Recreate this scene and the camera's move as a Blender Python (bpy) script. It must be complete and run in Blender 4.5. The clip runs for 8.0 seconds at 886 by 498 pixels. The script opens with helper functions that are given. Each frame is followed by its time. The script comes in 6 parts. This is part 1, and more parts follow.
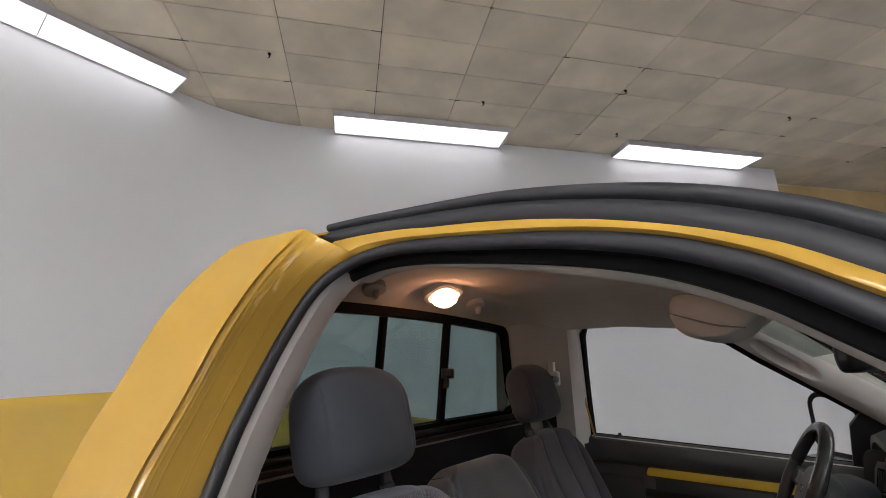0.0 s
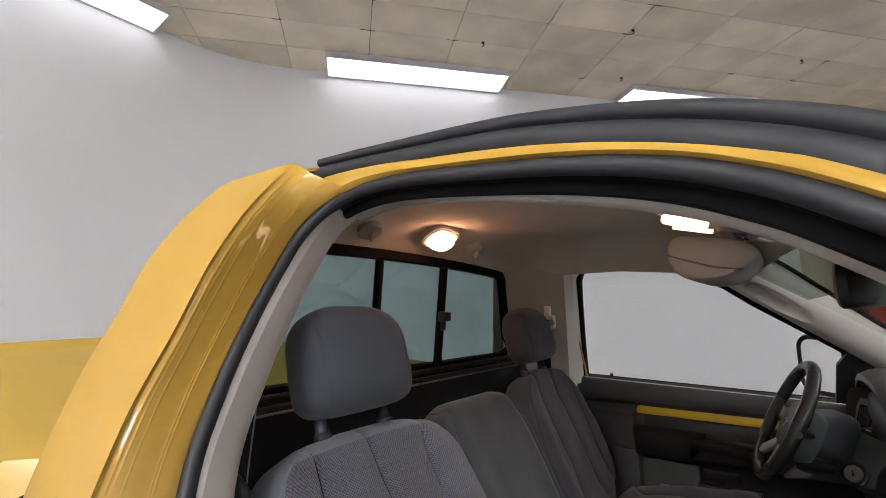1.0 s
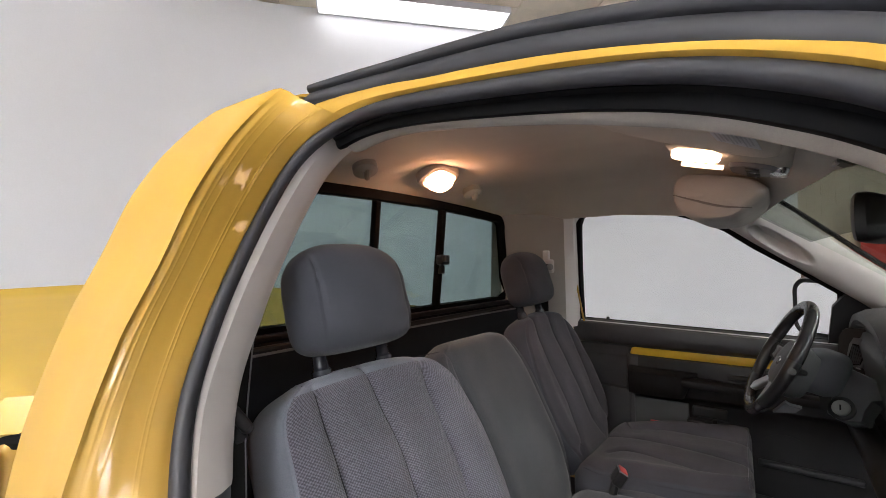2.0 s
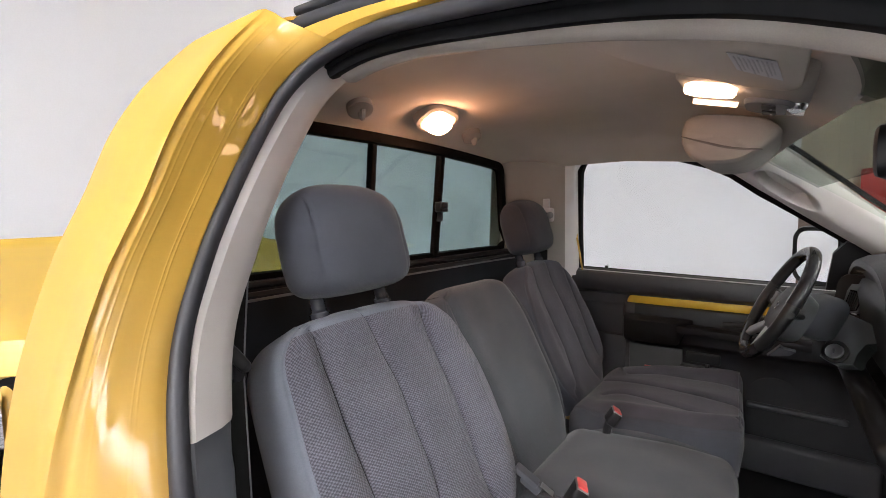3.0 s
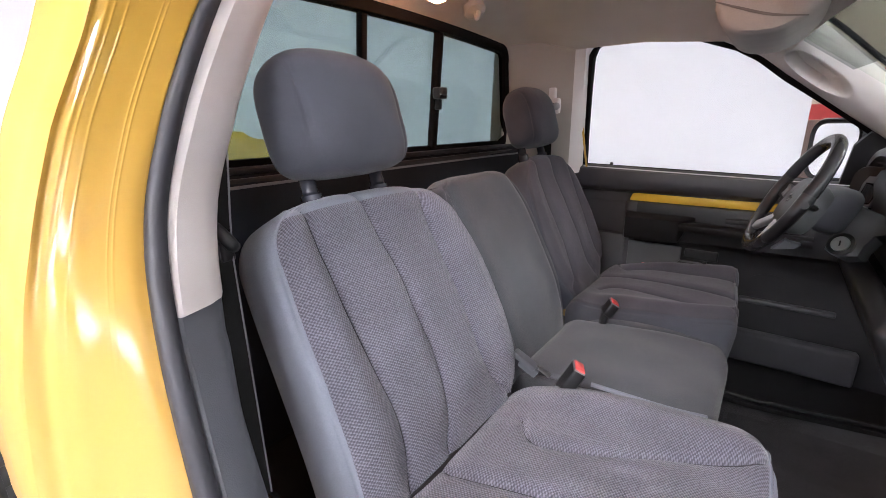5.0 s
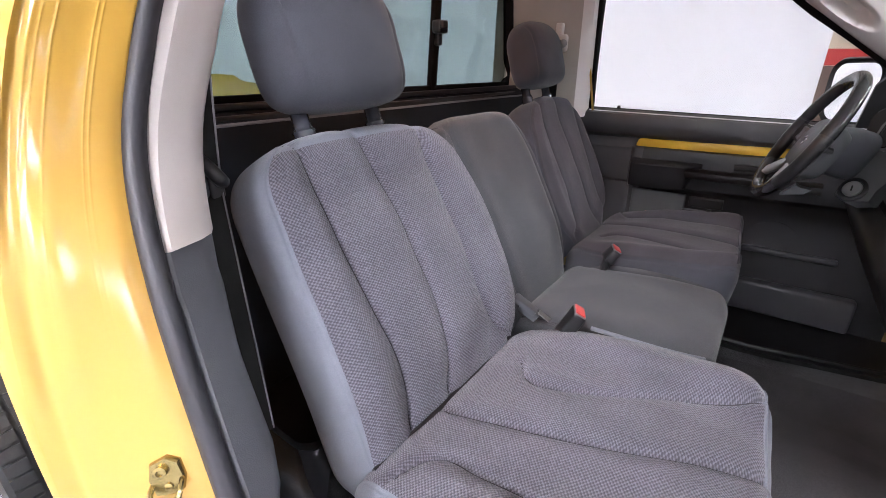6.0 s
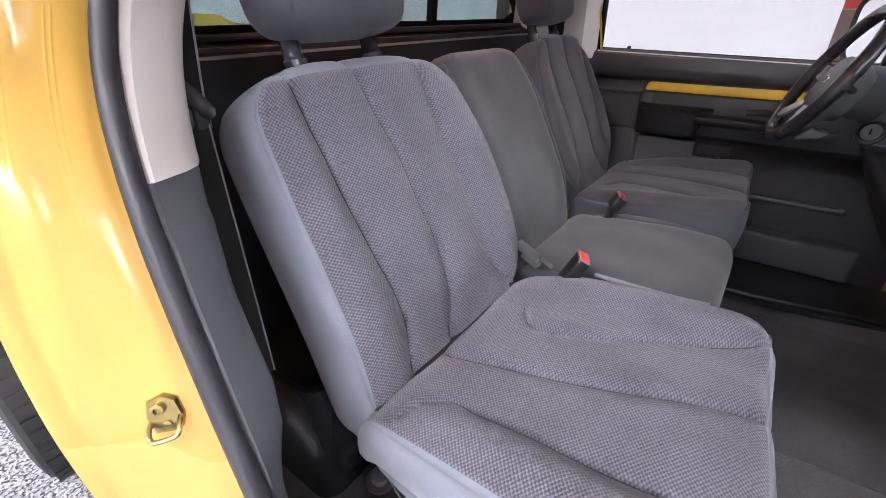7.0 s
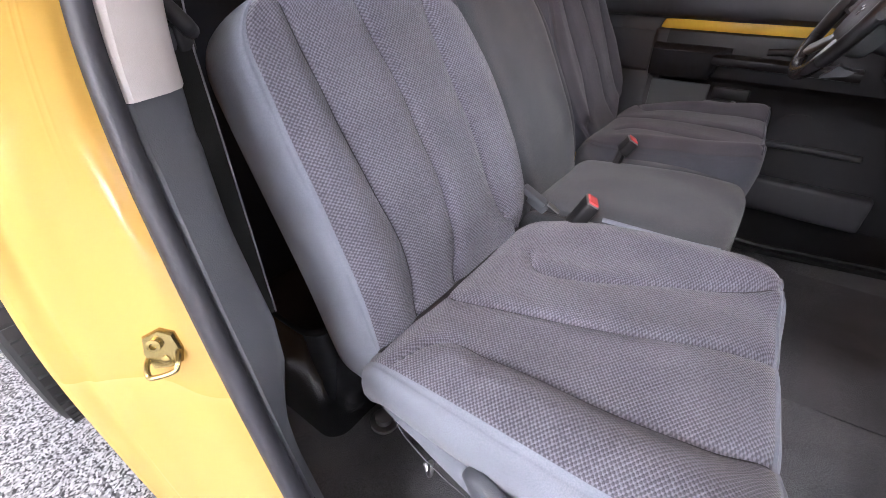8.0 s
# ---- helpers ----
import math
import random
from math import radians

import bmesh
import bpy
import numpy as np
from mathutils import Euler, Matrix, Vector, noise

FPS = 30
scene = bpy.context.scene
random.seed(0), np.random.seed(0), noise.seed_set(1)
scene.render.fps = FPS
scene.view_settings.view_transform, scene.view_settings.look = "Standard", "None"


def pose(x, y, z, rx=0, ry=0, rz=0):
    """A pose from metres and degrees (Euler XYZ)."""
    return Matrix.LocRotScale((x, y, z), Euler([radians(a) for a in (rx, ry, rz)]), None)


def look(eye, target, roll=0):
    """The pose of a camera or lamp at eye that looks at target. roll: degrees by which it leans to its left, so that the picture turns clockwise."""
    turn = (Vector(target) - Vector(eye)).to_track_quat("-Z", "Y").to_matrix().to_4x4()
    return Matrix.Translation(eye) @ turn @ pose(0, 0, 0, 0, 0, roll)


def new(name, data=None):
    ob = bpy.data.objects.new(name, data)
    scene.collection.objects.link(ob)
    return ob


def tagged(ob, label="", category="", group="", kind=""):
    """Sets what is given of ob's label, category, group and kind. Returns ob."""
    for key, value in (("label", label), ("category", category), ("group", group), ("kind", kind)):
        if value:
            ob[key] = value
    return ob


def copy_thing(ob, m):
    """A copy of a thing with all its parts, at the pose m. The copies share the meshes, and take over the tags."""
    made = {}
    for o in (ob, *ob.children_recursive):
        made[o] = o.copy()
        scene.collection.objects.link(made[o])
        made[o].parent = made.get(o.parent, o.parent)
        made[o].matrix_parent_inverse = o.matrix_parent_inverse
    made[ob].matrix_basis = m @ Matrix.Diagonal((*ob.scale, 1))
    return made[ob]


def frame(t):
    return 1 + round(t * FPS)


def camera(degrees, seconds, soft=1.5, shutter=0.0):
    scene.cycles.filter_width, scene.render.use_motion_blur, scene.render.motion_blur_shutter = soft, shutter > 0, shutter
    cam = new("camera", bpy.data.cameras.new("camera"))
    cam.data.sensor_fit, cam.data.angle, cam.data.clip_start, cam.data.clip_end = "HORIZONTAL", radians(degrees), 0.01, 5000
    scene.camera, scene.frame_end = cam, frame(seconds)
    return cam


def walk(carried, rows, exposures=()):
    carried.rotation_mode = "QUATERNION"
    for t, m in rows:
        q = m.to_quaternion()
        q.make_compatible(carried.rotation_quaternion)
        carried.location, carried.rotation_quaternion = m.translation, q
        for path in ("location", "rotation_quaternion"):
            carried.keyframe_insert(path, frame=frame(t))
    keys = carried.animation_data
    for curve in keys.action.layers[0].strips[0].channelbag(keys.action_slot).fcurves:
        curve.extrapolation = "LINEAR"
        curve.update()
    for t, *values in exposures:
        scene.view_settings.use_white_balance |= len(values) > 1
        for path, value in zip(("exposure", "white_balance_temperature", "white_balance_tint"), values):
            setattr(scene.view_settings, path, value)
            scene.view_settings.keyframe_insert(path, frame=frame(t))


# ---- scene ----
# camera and its path
cam = camera(91.4, 8.0, soft=0.6)
PATH = [
    (0, (0.0143, 0.0033, 1.5822), (-1.3002, 1.6720, 2.1542), -0.7),
    (0.5, (0.0055, 0.0165, 1.5745), (-1.3244, 1.7105, 2.0233), -0.8),
    (1, (0.0000, 0.0264, 1.5646), (-1.3409, 1.7402, 1.8913), -0.7),
    (1.5, (-0.0121, 0.0385, 1.5536), (-1.3574, 1.7677, 1.7538), -0.7),
    (3, (-0.0407, 0.0660, 1.5195), (-1.3772, 1.8073, 1.3633), -0.8),
    (3.5, (-0.0495, 0.0748, 1.5085), (-1.3761, 1.8106, 1.2434), -0.7),
    (4, (-0.0561, 0.0814, 1.4964), (-1.3717, 1.8051, 1.1202), -0.8),
    (4.5, (-0.0671, 0.0891, 1.4821), (-1.3629, 1.7974, 0.9893), -0.8),
    (6, (-0.0869, 0.1078, 1.4447), (-1.3134, 1.7303, 0.6043), -0.6),
    (6.5, (-0.0935, 0.1133, 1.4315), (-1.2892, 1.6995, 0.4866), -0.6),
    (7, (-0.1001, 0.1166, 1.4172), (-1.2628, 1.6621, 0.3700), -0.5),
    (7.5, (-0.1045, 0.1177, 1.4051), (-1.2353, 1.6170, 0.2589), -0.5),
    (8, (-0.1100, 0.1221, 1.3886), (-1.2067, 1.5675, 0.1445), -0.5),
]
EXPOSURES = [(0.0, -0.42, 6650, 9), (1.0, -0.08, 6650, 9), (1.5, 0.10, 6650, 9), (3.0, 0.60, 6560, 10), (4.0, 0.90, 6440, 12), (4.5, 1.00, 6400, 14), (6.0, 1.05, 6300, 17), (8.0, 1.00, 6300, 18)]
walk(cam, [(t, look(eye, target, roll)) for t, eye, target, roll in PATH], EXPOSURES)

# world: a closed studio, so only a faint grey beyond it
world = bpy.data.worlds.new("studio_world")
scene.world = world
world.use_nodes = True
world.node_tree.nodes["Background"].inputs[0].default_value = (0.8, 0.85, 0.9, 1)
world.node_tree.nodes["Background"].inputs[1].default_value = 0.05
FILL_POWER = 45.0
COVE_POWER = 2.0
DOME_POWER = 44.0
MAP_POWER = 8.0


# ---- materials ----
def mat(name, color, rough=0.5, metal=0.0, var=0.0, var_scale=8.0, grain=0.0, grain_scale=300.0, bump=0.0, bump_scale=200.0,
        coat=0.0, spec=0.5, sheen=0.0, emit=None, emit_strength=0.0, transmission=0.0, rough_var=0.0, coords="Object"):
    m = bpy.data.materials.new(name)
    m.use_nodes = True
    t = m.node_tree
    b = t.nodes["Principled BSDF"]
    b.inputs["Base Color"].default_value = (*color, 1)
    b.inputs["Roughness"].default_value = rough
    b.inputs["Metallic"].default_value = metal
    b.inputs["Specular IOR Level"].default_value = spec
    b.inputs["Coat Weight"].default_value = coat
    b.inputs["Coat Roughness"].default_value = 0.04
    b.inputs["Sheen Weight"].default_value = sheen
    b.inputs["Transmission Weight"].default_value = transmission
    if emit:
        b.inputs["Emission Color"].default_value = (*emit, 1)
        b.inputs["Emission Strength"].default_value = emit_strength
    tc = t.nodes.new("ShaderNodeTexCoord")
    if var or grain:
        last = None
        for amount, scale, detail in ((var, var_scale, 3), (grain, grain_scale, 2)):
            if not amount:
                continue
            n = t.nodes.new("ShaderNodeTexNoise")
            n.inputs["Scale"].default_value = scale
            n.inputs["Detail"].default_value = detail
            t.links.new(tc.outputs[coords], n.inputs["Vector"])
            r = t.nodes.new("ShaderNodeMapRange")
            r.inputs["From Min"].default_value, r.inputs["From Max"].default_value = 0.3, 0.7
            r.inputs["To Min"].default_value, r.inputs["To Max"].default_value = 1 - amount, 1 + amount
            t.links.new(n.outputs["Fac"], r.inputs["Value"])
            mul = t.nodes.new("ShaderNodeMix")
            mul.data_type, mul.blend_type = "RGBA", "MULTIPLY"
            mul.inputs["Factor"].default_value = 1
            if last:
                t.links.new(last, mul.inputs["A"])
            else:
                mul.inputs["A"].default_value = (*color, 1)
            t.links.new(r.outputs["Result"], mul.inputs["B"])
            last = mul.outputs["Result"]
        t.links.new(last, b.inputs["Base Color"])
    if rough_var:
        n = t.nodes.new("ShaderNodeTexNoise")
        n.inputs["Scale"].default_value = 14
        n.inputs["Detail"].default_value = 4
        t.links.new(tc.outputs[coords], n.inputs["Vector"])
        r = t.nodes.new("ShaderNodeMapRange")
        r.inputs["To Min"].default_value, r.inputs["To Max"].default_value = rough - rough_var, rough + rough_var
        t.links.new(n.outputs["Fac"], r.inputs["Value"])
        t.links.new(r.outputs["Result"], b.inputs["Roughness"])
    if bump:
        n = t.nodes.new("ShaderNodeTexNoise")
        n.inputs["Scale"].default_value = bump_scale
        n.inputs["Detail"].default_value = 3
        t.links.new(tc.outputs[coords], n.inputs["Vector"])
        p = t.nodes.new("ShaderNodeBump")
        p.inputs["Strength"].default_value = bump
        p.inputs["Distance"].default_value = 0.002
        t.links.new(n.outputs["Fac"], p.inputs["Height"])
        t.links.new(p.outputs["Normal"], b.inputs["Normal"])
    return m


def math_node(t, op, a, b=None):
    n = t.nodes.new("ShaderNodeMath")
    n.operation = op
    for i, v in enumerate((a, b)):
        if v is None:
            continue
        if isinstance(v, (int, float)):
            n.inputs[i].default_value = v
        else:
            t.links.new(v, n.inputs[i])
    return n.outputs[0]


def woven(name, dark, light, pitch):
    """Knitted upholstery: staggered oval dimples, by the mesh's own UV in metres."""
    m = mat(name, light, rough=0.9, spec=0.2, sheen=0.25)
    t = m.node_tree
    b = t.nodes["Principled BSDF"]
    uv = t.nodes.new("ShaderNodeUVMap")
    sep = t.nodes.new("ShaderNodeSeparateXYZ")
    t.links.new(uv.outputs["UV"], sep.inputs[0])
    u = math_node(t, "MULTIPLY", sep.outputs[0], 2 * math.pi / (pitch * 1.22))
    v = math_node(t, "MULTIPLY", sep.outputs[1], 2 * math.pi / (pitch * 0.95))
    cu = math_node(t, "COSINE", u)
    cv = math_node(t, "COSINE", v)
    loose = t.nodes.new("ShaderNodeTexNoise")
    loose.inputs["Scale"].default_value = 240
    t.links.new(uv.outputs["UV"], loose.inputs["Vector"])
    dots = math_node(t, "ADD", math_node(t, "MULTIPLY", cu, cv), math_node(t, "MULTIPLY", math_node(t, "SUBTRACT", loose.outputs["Fac"], 0.5), 2.0))
    # open dimples between the proud loops
    hole = t.nodes.new("ShaderNodeMapRange")
    hole.interpolation_type = "SMOOTHSTEP"
    hole.inputs["From Min"].default_value, hole.inputs["From Max"].default_value = -0.55, 0.70
    t.links.new(dots, hole.inputs["Value"])
    noise_node = t.nodes.new("ShaderNodeTexNoise")
    noise_node.inputs["Scale"].default_value = 900
    t.links.new(uv.outputs["UV"], noise_node.inputs["Vector"])
    big = t.nodes.new("ShaderNodeTexNoise")
    big.inputs["Scale"].default_value = 9
    big.inputs["Detail"].default_value = 4
    t.links.new(uv.outputs["UV"], big.inputs["Vector"])
    mix = t.nodes.new("ShaderNodeMix")
    mix.data_type = "RGBA"
    mix.inputs["A"].default_value, mix.inputs["B"].default_value = (*dark, 1), (*light, 1)
    t.links.new(hole.outputs["Result"], mix.inputs["Factor"])
    worn = t.nodes.new("ShaderNodeMapRange")
    worn.inputs["From Min"].default_value, worn.inputs["From Max"].default_value = 0.3, 0.7
    worn.inputs["To Min"].default_value, worn.inputs["To Max"].default_value = 0.86, 1.12
    t.links.new(big.outputs["Fac"], worn.inputs["Value"])
    fuzz = math_node(t, "MULTIPLY", worn.outputs["Result"], math_node(t, "ADD", math_node(t, "MULTIPLY", noise_node.outputs["Fac"], 0.9), 0.55))
    mul = t.nodes.new("ShaderNodeMix")
    mul.data_type, mul.blend_type = "RGBA", "MULTIPLY"
    mul.inputs["Factor"].default_value = 1
    t.links.new(mix.outputs["Result"], mul.inputs["A"])
    t.links.new(fuzz, mul.inputs["B"])
    t.links.new(mul.outputs["Result"], b.inputs["Base Color"])
    p = t.nodes.new("ShaderNodeBump")
    p.inputs["Strength"].default_value = 0.6
    p.inputs["Distance"].default_value = 0.0012
    yarn = math_node(t, "MULTIPLY", math_node(t, "COSINE", math_node(t, "MULTIPLY", u, 2.0)), math_node(t, "COSINE", math_node(t, "MULTIPLY", v, 2.0)))
    t.links.new(math_node(t, "ADD", hole.outputs["Result"], math_node(t, "MULTIPLY", yarn, 0.22)), p.inputs["Height"])
    t.links.new(p.outputs["Normal"], b.inputs["Normal"])
    return m


def car_paint(name, color, coat, coat_edge):
    """Solid paint under clear coat, whose gloss eases off where it is seen along the surface."""
    m = mat(name, color, rough=0.55, var=0.02, var_scale=3, coat=coat, spec=0.08)
    t = m.node_tree
    b = t.nodes["Principled BSDF"]
    b.inputs["Coat Roughness"].default_value = 0.03
    lw = t.nodes.new("ShaderNodeLayerWeight")
    lw.inputs["Blend"].default_value = 0.5
    r = t.nodes.new("ShaderNodeMapRange")
    r.inputs["From Min"].default_value, r.inputs["From Max"].default_value = 0.35, 0.8
    r.inputs["To Min"].default_value, r.inputs["To Max"].default_value = coat, coat_edge
    t.links.new(lw.outputs["Facing"], r.inputs["Value"])
    t.links.new(r.outputs["Result"], b.inputs["Coat Weight"])
    # greyed colour low down paints in pale floor reflections and weaker light; gloss dulls too
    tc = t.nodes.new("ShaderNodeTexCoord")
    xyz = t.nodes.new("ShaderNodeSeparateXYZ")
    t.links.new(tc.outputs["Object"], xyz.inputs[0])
    low_noise = t.nodes.new("ShaderNodeTexNoise")
    low_noise.inputs["Scale"].default_value = 6
    t.links.new(tc.outputs["Object"], low_noise.inputs["Vector"])
    low_dull = t.nodes.new("ShaderNodeMapRange")
    low_dull.inputs["From Min"].default_value, low_dull.inputs["From Max"].default_value = 0.50, 1.62
    low_dull.inputs["To Min"].default_value, low_dull.inputs["To Max"].default_value = 0.60, 0.03
    t.links.new(math_node(t, "ADD", xyz.outputs[2], math_node(t, "MULTIPLY", low_noise.outputs["Fac"], 0.12)), low_dull.inputs["Value"])
    t.links.new(low_dull.outputs["Result"], b.inputs["Coat Roughness"])
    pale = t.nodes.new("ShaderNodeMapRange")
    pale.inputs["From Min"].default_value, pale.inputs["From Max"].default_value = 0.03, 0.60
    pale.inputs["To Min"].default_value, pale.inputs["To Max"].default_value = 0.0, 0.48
    t.links.new(low_dull.outputs["Result"], pale.inputs["Value"])
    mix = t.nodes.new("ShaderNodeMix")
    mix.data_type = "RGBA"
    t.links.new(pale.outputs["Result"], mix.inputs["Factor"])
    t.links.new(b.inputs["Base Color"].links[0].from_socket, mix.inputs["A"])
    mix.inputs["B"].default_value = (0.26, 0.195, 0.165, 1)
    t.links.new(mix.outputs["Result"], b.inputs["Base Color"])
    return m


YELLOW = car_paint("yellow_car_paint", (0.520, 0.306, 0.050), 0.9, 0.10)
# lighter copy of the cab yellow, making up for dimmer light on the cover
YELLOW_LIFTED = car_paint("lifted_yellow_paint", (0.62, 0.40, 0.055), 0.45, 0.05)
YELLOW_TRIM = mat("yellow_satin_trim", (0.80, 0.52, 0.04), rough=0.35, var=0.04, coat=0.3)
RUBBER = mat("black_rubber_seal", (0.023, 0.023, 0.029), rough=0.55, var=0.15, var_scale=12, rough_var=0.08)
RUBBER_INNER = mat("dark_slate_rubber", (0.004, 0.004, 0.005), rough=0.7, var=0.15, spec=0.15)
RUBBER_DARK = mat("matt_black_rubber", (0.005, 0.005, 0.0055), rough=0.8, var=0.15, spec=0.1)
TRIM_LIGHT = mat("light_taupe_plastic", (0.64, 0.60, 0.58), rough=0.55, var=0.03, bump=0.12, bump_scale=900)
TRIM_DARK = mat("dark_slate_plastic", (0.046, 0.047, 0.053), rough=0.45, var=0.12, bump=0.15, bump_scale=700, rough_var=0.06)
TRIM_BLACK = mat("black_plastic", (0.011, 0.011, 0.012), rough=0.42, var=0.15, bump=0.1, bump_scale=700)
HEADLINER = mat("taupe_headliner_cloth", (0.66, 0.60, 0.54), rough=0.95, var=0.04, grain=0.08, grain_scale=900, bump=0.2, bump_scale=900, spec=0.15)
CLOTH_PLAIN = mat("charcoal_velour", (0.062, 0.065, 0.072), rough=0.92, var=0.12, var_scale=10, grain=0.18, grain_scale=700, bump=0.25, bump_scale=900, sheen=0.18, spec=0.2)
CLOTH_SIDE = mat("slate_blue_velour", (0.165, 0.178, 0.212), rough=0.92, var=0.1, var_scale=9, grain=0.12, grain_scale=700, bump=0.2, bump_scale=900, sheen=0.18, spec=0.2)
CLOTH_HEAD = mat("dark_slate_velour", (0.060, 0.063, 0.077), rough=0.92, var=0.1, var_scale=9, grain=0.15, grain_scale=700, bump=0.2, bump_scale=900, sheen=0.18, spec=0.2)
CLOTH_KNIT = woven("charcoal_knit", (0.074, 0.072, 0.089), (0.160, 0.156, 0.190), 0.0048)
# driver's plain cloth, darker than the passenger's to paint in weaker light there
CLOTH_DIMMED = mat("dimmed_charcoal_cloth", (0.064, 0.061, 0.072), rough=0.92, var=0.18, var_scale=7, grain=0.2, grain_scale=600, bump=0.25, bump_scale=800, sheen=0.15, spec=0.2)
CARPET = mat("charcoal_carpet", (0.105, 0.105, 0.110), rough=1.0, var=0.25, grain=0.5, grain_scale=600, bump=0.8, bump_scale=700, spec=0.1)
CARPET_LIT = mat("brightened_hump_carpet", (0.085, 0.083, 0.087), rough=0.95, var=0.15, grain=0.3, grain_scale=500, bump=0.5, bump_scale=600, spec=0.1)
MAT_SHADED = mat("shaded_floor_mat", (0.026, 0.026, 0.028), rough=0.95, var=0.2, grain=0.4, grain_scale=500, bump=0.5, bump_scale=600, spec=0.1)
CHROME = mat("chrome", (0.75, 0.75, 0.76), rough=0.12, metal=1.0)
ZINC = mat("gold_passivated_steel", (0.38, 0.30, 0.13), rough=0.26, metal=1.0, var=0.15, var_scale=60)
TAUPE_DARK = mat("dark_taupe", (0.20, 0.18, 0.165), rough=0.6)
STEEL = mat("dull_steel", (0.35, 0.35, 0.36), rough=0.4, metal=1.0, var=0.1)
RED_BUTTON = mat("red_release_button", (0.72, 0.09, 0.085), rough=0.3, var=0.1, var_scale=60)
DOOR_VINYL = mat("charcoal_door_vinyl", (0.066, 0.066, 0.071), rough=0.38, var=0.1, bump=0.15, bump_scale=700, rough_var=0.06)
GLOSS_BLACK = mat("glossy_black_plastic", (0.017, 0.017, 0.019), rough=0.24, var=0.1, rough_var=0.05)
SILL_PALE = mat("pale_chrome_stand_in", (0.72, 0.72, 0.74), rough=0.35)
TRIM_LOWER = mat("slate_pillar_plastic", (0.082, 0.087, 0.099), rough=0.5, var=0.1, bump=0.15, bump_scale=700, rough_var=0.06)
TRIM_TAN = mat("taupe_lamp_plastic", (0.40, 0.36, 0.32), rough=0.6, var=0.04)
KEY_METAL = mat("worn_nickel", (0.50, 0.50, 0.49), rough=0.35, metal=0.85)
SEAM_SHADE = mat("seam_crease_shade", (0.035, 0.034, 0.040), rough=0.9, var=0.2, var_scale=300)
VENT_GREY = mat("satin_grey_plastic", (0.19, 0.19, 0.20), rough=0.4, var=0.06)
POST_METAL = mat("dark_polished_steel", (0.16, 0.16, 0.17), rough=0.22, metal=1.0, var=0.1)
GUIDE_SLATE = mat("slate_guide_plastic", (0.030, 0.032, 0.042), rough=0.25, var=0.08)
BUTTON_MARK = mat("grey_print", (0.30, 0.30, 0.31), rough=0.5)
RIM_LEATHER = mat("polished_slate_leather", (0.040, 0.041, 0.045), rough=0.22, var=0.12, var_scale=30, rough_var=0.08)
LEATHER = mat("black_grained_leather", (0.016, 0.016, 0.017), rough=0.28, var=0.15, bump=0.3, bump_scale=500)
DOOR_BLACK = mat("black_door_vinyl", (0.017, 0.017, 0.019), rough=0.34, var=0.12, bump=0.15, bump_scale=700, rough_var=0.08)
HUB_GREY = mat("slate_vinyl", (0.088, 0.094, 0.098), rough=0.42, bump=0.2, bump_scale=600, var=0.08)
BELT = mat("black_webbing", (0.007, 0.007, 0.0065), rough=0.8, bump=0.2, bump_scale=900, var=0.2, spec=0.2)
TYRE = mat("tyre_rubber", (0.02, 0.02, 0.021), rough=0.75, var=0.2, bump=0.3, bump_scale=120)
LENS = mat("lit_dome_lens", (0.9, 0.85, 0.8), rough=0.3, emit=(1.0, 0.48, 0.26), emit_strength=DOME_POWER)
MAP_LENS = mat("lit_map_lens", (0.9, 0.85, 0.8), rough=0.3, emit=(1.0, 0.62, 0.40), emit_strength=MAP_POWER)
MAP_LENS_GLINT = mat("glowing_glint_strip", (0.9, 0.85, 0.8), rough=0.3, emit=(1.0, 0.62, 0.40), emit_strength=3.0)
FILL_DIFFUSER = mat("fill_lit_diffuser", (0.9, 0.9, 0.9), rough=0.4, emit=(0.97, 0.98, 1.0), emit_strength=FILL_POWER)
DIFFUSER_COVE = mat("dim_lit_acrylic_diffuser", (0.9, 0.9, 0.9), rough=0.4, emit=(0.97, 0.98, 1.0), emit_strength=COVE_POWER)
LAMP_METAL = mat("white_lamp_housing", (0.55, 0.53, 0.56), rough=0.4, var=0.05)
LABEL_WHITE = mat("white_label", (0.7, 0.7, 0.72), rough=0.5, var=0.05)
INK = mat("grey_ink", (0.55, 0.55, 0.57), rough=0.6)
WALL_WHITE = mat("white_wall_paint", (0.8, 0.8, 0.8), rough=0.75, var=0.02, var_scale=0.5)
WALL_PAINT = mat("pale_grey_wall_paint", (0.79, 0.79, 0.825), rough=0.75, var=0.025, var_scale=0.5, grain=0.015, grain_scale=60, bump=0.05, bump_scale=80)
TILE = mat("stained_ceiling_tile", (0.82, 0.725, 0.58), rough=0.9, var=0.13, var_scale=1.6, grain=0.08, grain_scale=120, bump=0.3, bump_scale=180, coords="Object")
SOOT = mat("dark_chipped_edge", (0.12, 0.105, 0.085), rough=0.9, var=0.3)
TILE_GAP = mat("dark_tile_joint", (0.26, 0.23, 0.19), rough=0.9, var=0.2)
BLOCK = mat("cream_block_wall", (0.52, 0.45, 0.34), rough=0.85, var=0.1, var_scale=1.2, bump=0.3, bump_scale=60)
BLOCK_TAN = mat("tan_panel", (0.50, 0.36, 0.17), rough=0.8, var=0.1, var_scale=1.5)
DADO = mat("brown_dado_paint", (0.13, 0.085, 0.07), rough=0.8, var=0.15, var_scale=2)
JOINT = mat("shaded_block_joint", (0.485, 0.42, 0.317), rough=0.9, var=0.1)
GREY_STEEL = mat("grey_green_steel", (0.22, 0.25, 0.22), rough=0.45, var=0.08)
